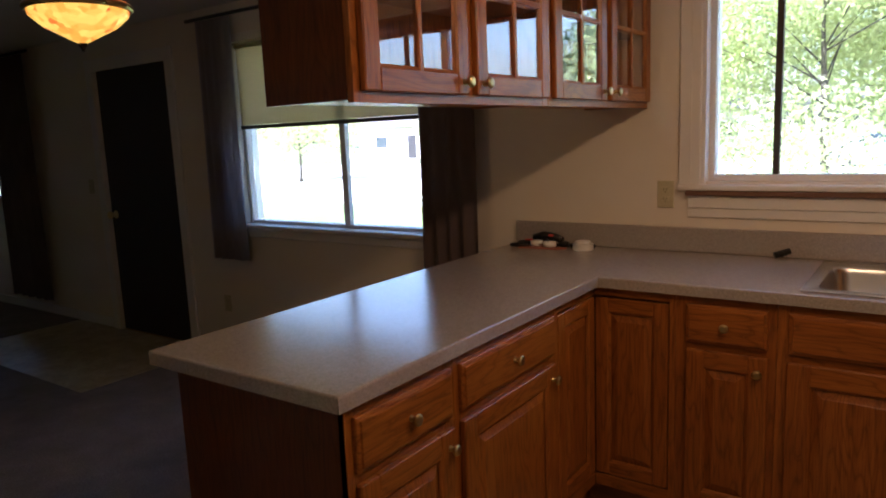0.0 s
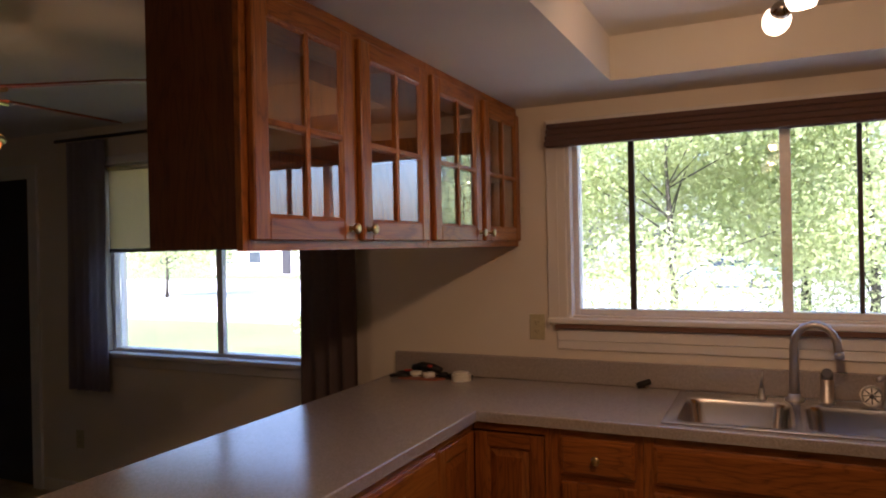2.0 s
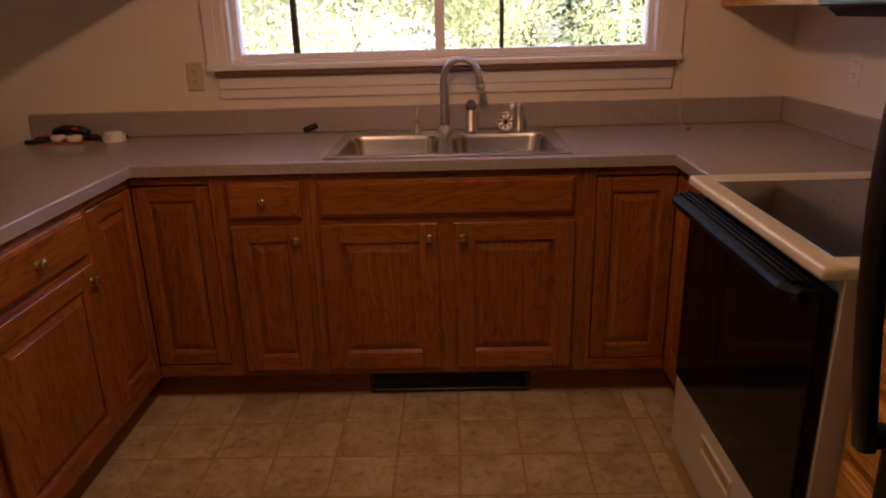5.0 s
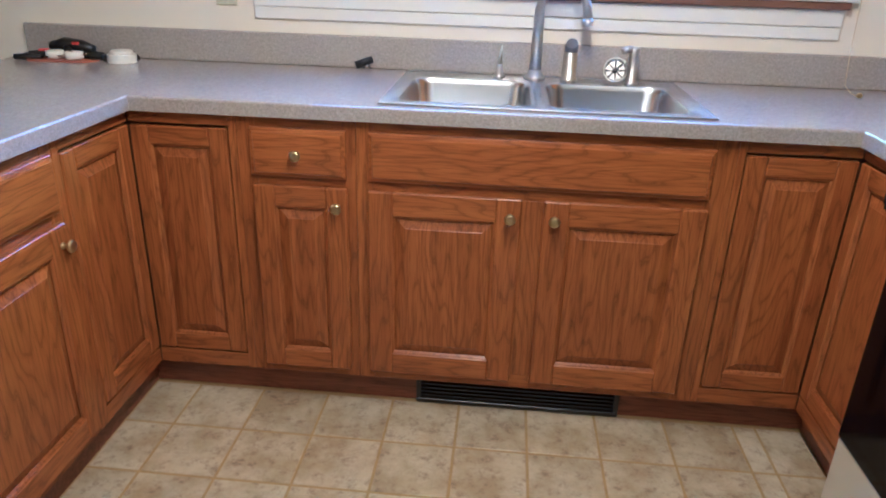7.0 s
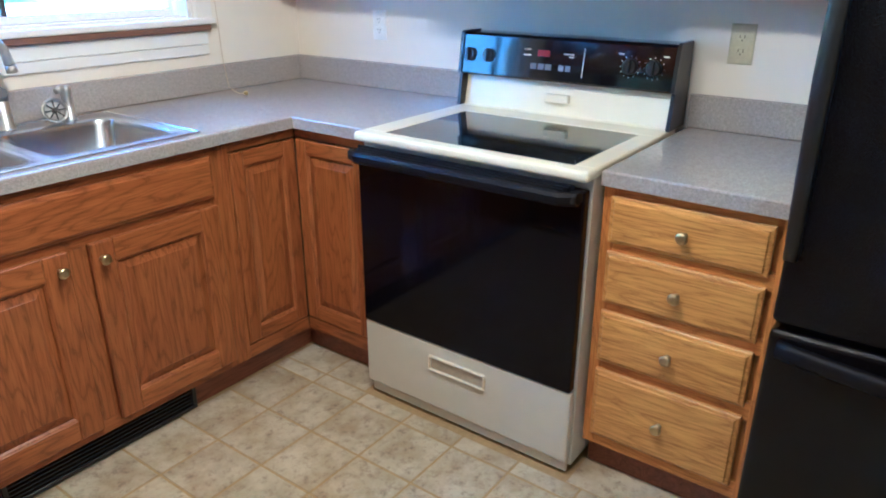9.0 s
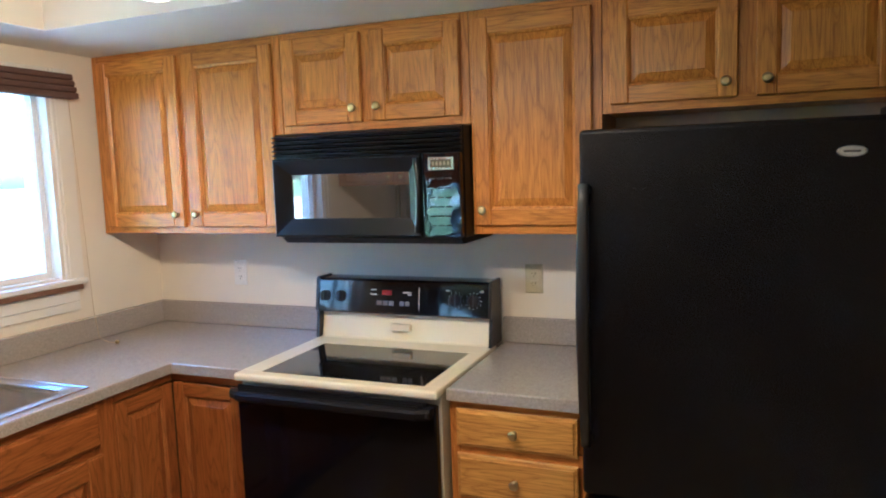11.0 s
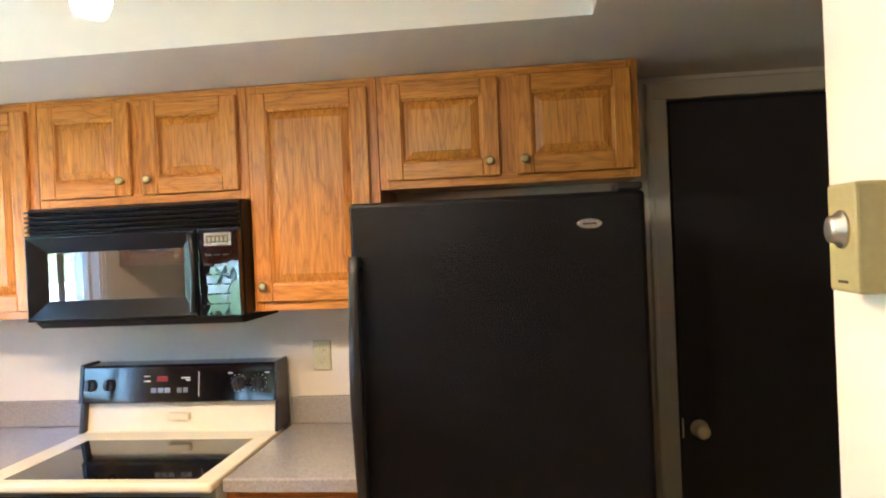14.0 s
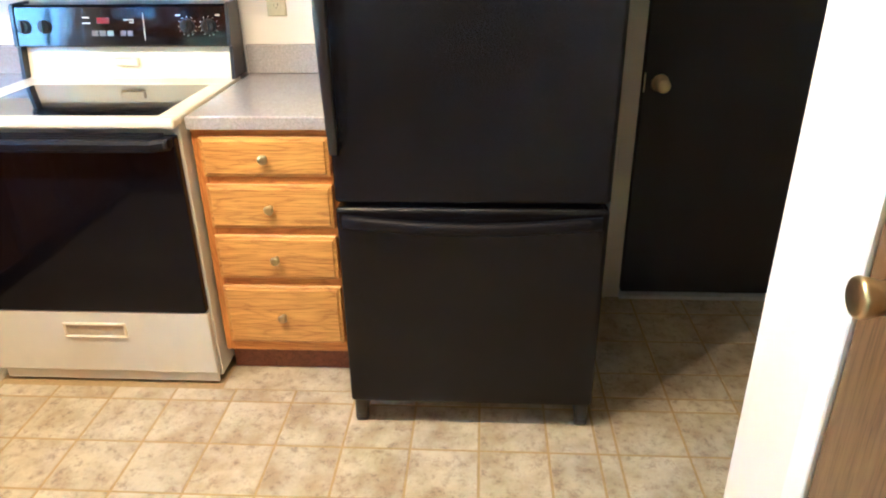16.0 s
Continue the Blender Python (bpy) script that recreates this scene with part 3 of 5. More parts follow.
# Drawer-over-door unit.
c = empty("base_cabinet", (-2.02, -0.3, 0), "narrow oak cabinet with one drawer over one door", "kitchen cabinet", "base cabinets")
carcass(c, -2.185, -1.868, -0.591, -0.002)
frame_strips(FN, c, [(-2.185, -2.135, 0.105, TOP), (-1.903, -1.868, 0.105, TOP)], [(-2.135, -1.903, 0.835, TOP), (-2.135, -1.903, 0.680, 0.725), (-2.135, -1.903, 0.105, 0.150)])
drawer_front(FN, -2.148, -1.893, 0.716, 0.846, c)
raised_door(FN, -2.146, -1.890, 0.134, 0.692, c, (-1.917, 0.643), sw=0.058)
# Sink unit.
c = empty("sink_cabinet", (-1.4, -0.3, 0), "wide oak sink cabinet with a false drawer over two doors", "kitchen cabinet", "base cabinets")
bm = bmesh.new()
bx(bm, -1.867, -1.850, -0.591, -0.002, 0.105, TOP)
bx(bm, -0.922, -0.905, -0.591, -0.002, 0.105, TOP)
bx(bm, -1.850, -0.922, -0.591, -0.002, 0.105, 0.12)
bx(bm, -1.850, -0.922, -0.02, -0.002, 0.12, 0.60)
part("body", bm, BODY, c)
frame_strips(FN, c, [(-1.867, -1.823, 0.105, TOP), (-0.969, -0.905, 0.105, TOP), (-1.436, -1.364, 0.15, 0.682)],
             [(-1.823, -0.969, 0.835, TOP), (-1.823, -0.969, 0.682, 0.725), (-1.823, -0.969, 0.105, 0.150)])
drawer_front(FN, -1.833, -0.959, 0.716, 0.846, c, 0)
raised_door(FN, -1.835, -1.428, 0.136, 0.690, c, (-1.457, 0.643), sw=0.066)
raised_door(FN, -1.371, -0.955, 0.136, 0.690, c, (-1.342, 0.643), sw=0.066)
# Peninsula units.
for y0, y1 in ((-1.523, -0.941), (-1.93, -1.524)):
    c = empty("base_cabinet", (-2.8, (y0 + y1) / 2, 0), "oak peninsula cabinet with a drawer over a door", "kitchen cabinet", "base cabinets")
    carcass(c, -3.05, -2.499, y0 + (0.02 if y0 < -1.9 else 0), y1)
    frame_strips(FW, c, [(y0, y0 + 0.04, 0.105, TOP), (y1 - 0.04, y1, 0.105, TOP)], [(y0 + 0.04, y1 - 0.04, 0.835, TOP), (y0 + 0.04, y1 - 0.04, 0.68, 0.725), (y0 + 0.04, y1 - 0.04, 0.105, 0.15)])
    drawer_front(FW, y0 + 0.022, y1 - 0.022, 0.716, 0.846, c)
    raised_door(FW, y0 + 0.022, y1 - 0.022, 0.136, 0.690, c, (y1 - 0.05, 0.643), sw=0.062)
    if y0 < -1.9:
        part("end_panel", box(-3.069, -2.4805, y0, y0 + 0.018, 0.0, TOP, 0.001), END_PANEL, c, "dark plain oak end panel")
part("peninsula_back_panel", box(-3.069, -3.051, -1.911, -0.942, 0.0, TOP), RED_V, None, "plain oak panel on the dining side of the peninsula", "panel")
# Drawer bank between range and fridge.
c = empty("drawer_cabinet", (-0.3, -1.97, 0), "oak cabinet with four drawers between range and fridge", "kitchen cabinet", "base cabinets")
bm = bmesh.new()
bx(bm, -0.591, -0.002, -2.199, -1.7425, 0.105, TOP)
part("body", bm, OAK_V, c)
ZD = [(0.728, 0.850), (0.560, 0.702), (0.385, 0.534), (0.145, 0.356)]
frame_strips(FH, c, [(-2.199, -2.165, 0.105, TOP), (-1.778, -1.7425, 0.105, TOP)],
             [(-2.165, -1.778, a, b) for a, b in ((0.84, TOP), (0.695, 0.735), (0.525, 0.567), (0.345, 0.392), (0.105, 0.155))])
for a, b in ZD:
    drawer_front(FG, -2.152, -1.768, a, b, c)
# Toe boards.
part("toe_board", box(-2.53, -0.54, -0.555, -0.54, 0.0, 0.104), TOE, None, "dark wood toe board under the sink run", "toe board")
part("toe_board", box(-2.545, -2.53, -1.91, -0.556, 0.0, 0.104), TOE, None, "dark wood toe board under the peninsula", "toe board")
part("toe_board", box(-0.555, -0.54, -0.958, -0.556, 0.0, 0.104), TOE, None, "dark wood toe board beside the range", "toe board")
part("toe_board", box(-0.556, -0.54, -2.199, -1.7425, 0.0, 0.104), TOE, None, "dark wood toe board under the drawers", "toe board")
v = empty("floor_register", (-1.4, -0.57, 0), "black metal heating register in the toe space", "air vent")
bm = bmesh.new()
bx(bm, -1.703, -1.095, -0.575, -0.556, 0.004, 0.018, 0.002)
bx(bm, -1.703, -1.095, -0.575, -0.556, 0.086, 0.100, 0.002)
bx(bm, -1.703, -1.688, -0.575, -0.556, 0.018, 0.086, 0.002)
bx(bm, -1.110, -1.095, -0.575, -0.556, 0.018, 0.086, 0.002)
part("frame", bm, BLACK_PLASTIC, v)
part("backing", box(-1.688, -1.110, -0.559, -0.556, 0.018, 0.086), BLACK_MATT, v)
for k in range(5):
    z = 0.026 + k * 0.0135
    part("slat", box(-1.688, -1.110, -0.571, -0.560, z, z + 0.004), BLACK_PLASTIC, v)

# ---- countertops ----
xs = [-3.135, -2.457, -1.788, -0.988, -0.635, -0.0005]
ys = [-1.965, -0.966, -0.635, -0.572, -0.09, -0.0005]
cells = {(0, j) for j in range(5)} | {(i, j) for i in (1, 2, 3, 4) for j in (2, 3, 4)} - {(2, 3)} | {(4, 1)}
top = part("countertop", slab(xs, ys, cells, 0.8755, 0.914), LAMINATE, None, "U-shaped grey speckled laminate countertop", "countertop", keep=True)
part("backsplash", box(-3.135, -0.021, -0.02, -0.0005, 0.9145, 1.016, 0.003), LAMINATE, top)
part("backsplash", box(-0.02, -0.0005, -0.966, -0.0005, 0.9145, 1.016, 0.003), LAMINATE, top)
top2 = part("countertop", slab([-0.635, -0.0005], [-2.20, -1.742], {(0, 0)}, 0.8755, 0.914), LAMINATE, None, "short grey laminate countertop between range and fridge", "countertop", keep=True)
part("backsplash", box(-0.02, -0.0005, -2.20, -1.742, 0.9145, 1.016, 0.003), LAMINATE, top2)

# ---- wall cabinets ----
UE = Face("e", -0.305)


def wall_cabinet(y0, y1, z0, doors, label):
    c = empty("wall_cabinet", (-0.15, (y0 + y1) / 2, z0), label, "kitchen cabinet", "wall cabinets")
    bm = bmesh.new()
    bx(bm, -0.286, -0.002, y0, y1, z0 + 0.006, SOFFIT - 0.001)
    part("body", bm, OAK_V, c)
    ups = [(y0, y0 + 0.035, z0, SOFFIT - 0.001), (y1 - 0.035, y1, z0, SOFFIT - 0.001)]
    if len(doors) == 2:
        m = (y0 + y1) / 2
        ups.append((m - 0.035, m + 0.035, z0 + 0.038, SOFFIT - 0.038))
    frame_strips(UE, c, ups, [(y0 + 0.035, y1 - 0.035, z0, z0 + 0.038), (y0 + 0.035, y1 - 0.035, SOFFIT - 0.038, SOFFIT - 0.001)])
    for a, b, za, zb, k in doors:
        raised_door(UE, a, b, za, zb, c, k, sw=0.056)
    return c


wall_cabinet(-0.966, -0.003, 1.37, [(-0.468, -0.035, 1.398, 2.098, (-0.437, 1.45)), (-0.932, -0.508, 1.398, 2.098, (-0.541, 1.45))], "tall oak wall cabinet with two raised-panel doors")
wall_cabinet(-1.732, -0.968, 1.752, [(-1.318, -0.984, 1.782, 2.104, (-1.290, 1.833)), (-1.702, -1.360, 1.782, 2.104, (-1.388, 1.833))], "short oak wall cabinet above the microwave")
wall_cabinet(-2.180, -1.734, 1.37, [(-2.150, -1.748, 1.402, 2.100, (-1.777, 1.455))], "tall oak wall cabinet with one raised-panel door")
wall_cabinet(-3.020, -2.182, 1.757, [(-2.580, -2.207, 1.784, 2.102, (-2.548, 1.830)), (-2.998, -2.630, 1.784, 2.102, (-2.660, 1.830))], "short oak wall cabinet above the fridge")

# Glazed cabinet over the peninsula, which opens to the kitchen.
GZ = 1.512
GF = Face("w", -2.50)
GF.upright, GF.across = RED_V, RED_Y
INSIDE = plain("clear_coated_plywood", (0.20, 0.09, 0.05), 0.5)


def glazed_cabinet(y0, y1, doors):
    c = empty("glazed_cabinet", (-2.65, (y0 + y1) / 2, GZ), "oak wall cabinet with glass doors over the peninsula, empty shelves", "kitchen cabinet", "glazed cabinets")
    x0, x1 = -2.776, -2.519
    part("side_panel", box(x0, x1, y0, y0 + 0.016, GZ + 0.006, SOFFIT - 0.001), END_PANEL, c, "dark oak end panel")
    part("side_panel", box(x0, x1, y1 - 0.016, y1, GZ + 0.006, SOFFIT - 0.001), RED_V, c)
    part("bottom_panel", box(x0, x1, y0 + 0.016, y1 - 0.016, GZ + 0.012, GZ + 0.028), OAK_Y, c)
    part("top_panel", box(x0, x1, y0 + 0.016, y1 - 0.016, SOFFIT - 0.02, SOFFIT - 0.001), OAK_Y, c)
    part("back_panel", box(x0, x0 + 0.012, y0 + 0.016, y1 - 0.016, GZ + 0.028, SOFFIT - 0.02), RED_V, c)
    part("shelf", box(x0 + 0.012, x1 - 0.01, y0 + 0.016, y1 - 0.016, 1.80, 1.816), INSIDE, c)
    m = (y0 + y1) / 2
    frame_strips(GF, c, [(y0, y0 + 0.036, GZ, SOFFIT - 0.001), (y1 - 0.036, y1, GZ, SOFFIT - 0.001), (m - 0.03, m + 0.03, GZ + 0.04, SOFFIT - 0.04)],
                 [(y0 + 0.036, y1 - 0.036, GZ, GZ + 0.04), (y0 + 0.036, y1 - 0.036, SOFFIT - 0.04, SOFFIT - 0.001)])
    for a, b, ku in doors:
        d = raised_door(GF, a, b, GZ + 0.024, 2.092, c, (ku, GZ + 0.055), sw=0.052, panel=False)
        p = part("glass", GF.box(bmesh.new(), a + 0.046, b - 0.046, GZ + 0.07, 2.046, 0.007, 0.010), CABINET_GLASS, d)
        p.visible_shadow = False
        mid = (a + b) / 2
        zm = (GZ + 0.024 + 2.092) / 2 - 0.01
        bmm = bmesh.new()
        GF.box(bmm, mid - 0.008, mid + 0.008, GZ + 0.07, 2.046, 0.0105, 0.0185, 0.002, 0)
        GF.box(bmm, a + 0.05, mid - 0.008, zm - 0.008, zm + 0.008, 0.0105, 0.018, 0.002, 1)
        GF.box(bmm, mid + 0.008, b - 0.05, zm - 0.008, zm + 0.008, 0.0105, 0.018, 0.002, 1)
        part("muntin", bmm, [RED_V, RED_Y], d)
    return c


glazed_cabinet(-1.815, -0.916, [(-1.795, -1.391, -1.416), (-1.350, -0.936, -1.325)])
glazed_cabinet(-0.914, -0.002, [(-0.894, -0.480, -0.505), (-0.436, -0.022, -0.411)])

# ---- range ----
def electric_range():
    c = empty("range", (-0.35, -1.35, 0), "almond and black electric range with a glass cooktop", "range")
    y0, y1 = -1.733, -0.973
    part("body", box(-0.655, -0.03, y0, y1, 0.03, 0.895, 0.002), ALMOND_PANEL, c)
    bm = bmesh.new()
    bx(bm, -0.700, -0.645, y0 - 0.003, y1 + 0.003, 0.893, 0.921, 0.010, 0, 3)
    bx(bm, -0.235, -0.09, y0 - 0.003, y1 + 0.003, 0.893, 0.921, 0.006, 0, 2)
    bx(bm, -0.655, -0.225, y0 - 0.003, y0 + 0.062, 0.893, 0.921, 0.008, 0, 3)
    bx(bm, -0.655, -0.225, y1 - 0.085, y1 + 0.003, 0.893, 0.921, 0.008, 0, 3)
    part("cooktop_rim", bm, ALMOND, c)
    part("cooktop_glass", box(-0.648, -0.232, y0 + 0.058, y1 - 0.081, 0.9, 0.919, 0.001), COOKTOP, c, "black ceramic glass cooktop")
    # Sloped backguard.
    bm = bmesh.new()
    prof = [(-0.155, 0.915), (-0.128, 0.925), (-0.108, 1.028), (-0.03, 1.028), (-0.03, 0.915)]
    loft(bm, [[(x, y, z) for x, z in prof] for y in (y0 + 0.01, y1 - 0.01)], mat=0)
    bg = part("backguard", bm, ALMOND, c)
    bm = bmesh.new()
    bx(bm, -0.142, -0.120, -1.392, -1.308, 0.964, 0.990, 0.002)
    part("badge_rail", bm, ALMOND, bg)
    bm = bmesh.new()
    prof = [(-0.142, 1.030), (-0.148, 1.036), (-0.128, 1.160), (-0.120, 1.168), (-0.03, 1.168), (-0.03, 1.030)]
    loft(bm, [[(x, y, z) for x, z in prof] for y in (y0 - 0.001, y1 + 0.001)], mat=0)
    pan = part("control_panel", bm, BLACK_GLOSS, c, "glossy black control panel")
    for ya, yb in ((y0 - 0.004, y0 + 0.008), (y1 - 0.008, y1 + 0.004)):
        bm = bmesh.new()
        loft(bm, [[(x, y, z) for x, z in ((-0.158, 0.922), (-0.140, 1.030), (-0.153, 1.034), (-0.132, 1.166), (-0.122, 1.173), (-0.028, 1.173), (-0.028, 0.922))] for y in (ya, yb)])
        part("end_cap", bm, BLACK_PLASTIC, pan)
    slope = Vector((-0.148 + 0.128, 0, 1.036 - 1.160)).normalized()
    out = Vector((slope.z, 0, -slope.x))
    out = out if out.x < 0 else -out

    def on(y, v, w=0.0):
        return Vector((-0.1385, y, 1.097)) + slope * -v + out * w

    for y, r in ((-1.012, 0.023), (-1.086, 0.023), (-1.590, 0.024), (-1.664, 0.024)):
        k = bmesh.new()
        turned(k, on(y, 0), out, [(0, r), (0.006, r), (0.009, r * 0.82), (0.012, r * 0.8)], 24)
        d = part("dial", k, BLACK_PLASTIC, pan)
        g = bmesh.new()
        a, b = on(y, -r * 0.85, 0.012), on(y, r * 0.85, 0.012)
        loft(g, [[p + Vector((0, s, 0)) * 0.0045 + out * h for s, h in ((-1, 0), (1, 0), (1, 0.012), (-1, 0.012))] for p in (a, b)])
        part("grip", g, BLACK_PLASTIC, d)
        if y < -1.5:
            tk = bmesh.new()
            for i in range(12):
                ang = 2 * math.pi * i / 12
                p = on(y + math.sin(ang) * 0.031, math.cos(ang) * 0.031, 0.0006)
                turned(tk, p, out, [(0, 0.0016), (0.0006, 0.0016)], 6)
            part("scale_marks", tk, WHITE_PLASTIC, pan)
    BT = plain("grey_button", (0.16, 0.17, 0.2), 0.4)
    for k in range(3):
        bm = bmesh.new()
        p = on(-1.262 - 0.027 * k, -0.022, 0.0)
        loft(bm, [[p + Vector((0, s * 0.011, 0)) + slope * t * 0.009 + out * w for s, t in ((-1, -1), (1, -1), (1, 1), (-1, 1))] for w in (0, 0.0015)])
        part("button", bm, BT, pan)
    for k in range(2):
        bm = bmesh.new()
        p = on(-1.362 - 0.024 * k, -0.022, 0.0)
        loft(bm, [[p + Vector((0, s * 0.009, 0)) + slope * t * 0.009 + out * w for s, t in ((-1, -1), (1, -1), (1, 1), (-1, 1))] for w in (0, 0.0015)])
        part("button", bm, BT, pan)
    bm = bmesh.new()
    p = on(-1.295, 0.02, 0.0)
    loft(bm, [[p + Vector((0, s * 0.022, 0)) + slope * t * 0.010 + out * w for s, t in ((-1, -1), (1, -1), (1, 1), (-1, 1))] for w in (0, 0.001)])
    part("display", bm, plain("dark_red_display", (0.16, 0.01, 0.01), 0.2), pan, "dark red clock display")
    for yy, vv, l in ((-1.235, 0.03, 0.012), (-1.235, 0.012, 0.014), (-1.385, 0.022, 0.018), (-1.395, 0.014, 0.008), (-1.558, 0.036, 0.008), (-1.697, 0.036, 0.008)):
        p = on(yy, vv, 0.0)
        bm = bmesh.new()
        loft(bm, [[p + Vector((0, s * l, 0)) + slope * t * 0.0018 + out * w for s, t in ((-1, -1), (1, -1), (1, 1), (-1, 1))] for w in (0, 0.0008)])
        part("print", bm, WHITE_PLASTIC, pan)
    bm = bmesh.new()
    for a, b in ((on(-1.437, -0.045, 0), on(-1.437, 0.045, 0)),):
        loft(bm, [[q + Vector((0, s * 0.001, 0)) + out * w for s, w in ((-1, 0), (1, 0), (1, 0.0008), (-1, 0.0008))] for q in (a, b)])
    part("divider", bm, WHITE_PLASTIC, pan)
    # Oven door.
    dr = part("oven_door", box(-0.688, -0.656, y0 + 0.006, y1 - 0.002, 0.288, 0.868, 0.006, 2), OVEN_GLASS, c, "black glass oven door")
    lv = part("vent_housing", box(-0.738, -0.689, y0 + 0.012, y1 - 0.006, 0.846, 0.868, 0.003), BLACK_MATT, dr)
    for k in range(4):
        x, z = -0.698 - k * 0.0105, 0.884 - k * 0.0035
        bm = bmesh.new()
        loft(bm, [[(x, y, z), (x - 0.0065, y, z - 0.001), (x - 0.0065, y, 0.867), (x - 0.001, y, 0.867)] for y in (y0 + 0.03 + 0.010 * k, y1 - 0.02 - 0.010 * k)])
        part("vent_slat", bm, HANDLE_BLACK, lv)
    bm = bmesh.new()
    prof = [(-0.738, 0.874), (-0.748, 0.873), (-0.755, 0.864), (-0.753, 0.848), (-0.742, 0.838), (-0.726, 0.840)]
    ends = ((y0 + 0.010, 0.022), (y0 + 0.05, 0.0), (y1 - 0.044, 0.0), (y1 - 0.004, 0.022))
    loft(bm, [[(x + d, y, z) for x, z in prof] for y, d in ends])
    for ya, yb in ((y0 + 0.010, y0 + 0.04), (y1 - 0.034, y1 - 0.004)):
        bx(bm, -0.728, -0.688, ya, yb, 0.842, 0.870, 0.003)
    part("handle", bm, HANDLE_BLACK, dr)
    dw = part("storage_drawer", box(-0.684, -0.656, y0 + 0.004, y1 - 0.002, 0.055, 0.285, 0.005, 2), ALMOND_PANEL, c, "greyish almond storage drawer")
    bm = bmesh.new()
    cy = -1.347
    bx(bm, -0.694, -0.684, cy - 0.105, cy + 0.105, 0.238, 0.247, 0.003)
    bx(bm, -0.694, -0.684, cy - 0.105, cy + 0.105, 0.192, 0.199, 0.003)
    bx(bm, -0.694, -0.684, cy - 0.105, cy - 0.098, 0.199, 0.238, 0.002)
    bx(bm, -0.694, -0.684, cy + 0.098, cy + 0.105, 0.199, 0.238, 0.002)
    part("pull", bm, plain("cream_pull", (0.72, 0.63, 0.40), 0.4), dw)
    part("recess", box(-0.6855, -0.684, cy - 0.097, cy + 0.097, 0.2, 0.237), plain("tan_pull_recess", (0.42, 0.36, 0.22), 0.6), dw)
    part("kick_strip", box(-0.668, -0.656, y0 + 0.01, y1 - 0.01, 0.012, 0.053, 0.002), ALMOND_PANEL, c)
    for x in (-0.62, -0.10):
        for y in (y0 + 0.06, y1 - 0.06):
            part("leg", turned(bmesh.new(), (x, y, 0), (0, 0, 1), [(0, 0.018), (0.012, 0.018), (0.013, 0.008), (0.031, 0.008)], 12), BLACK_PLASTIC, c)
    return c


electric_range()


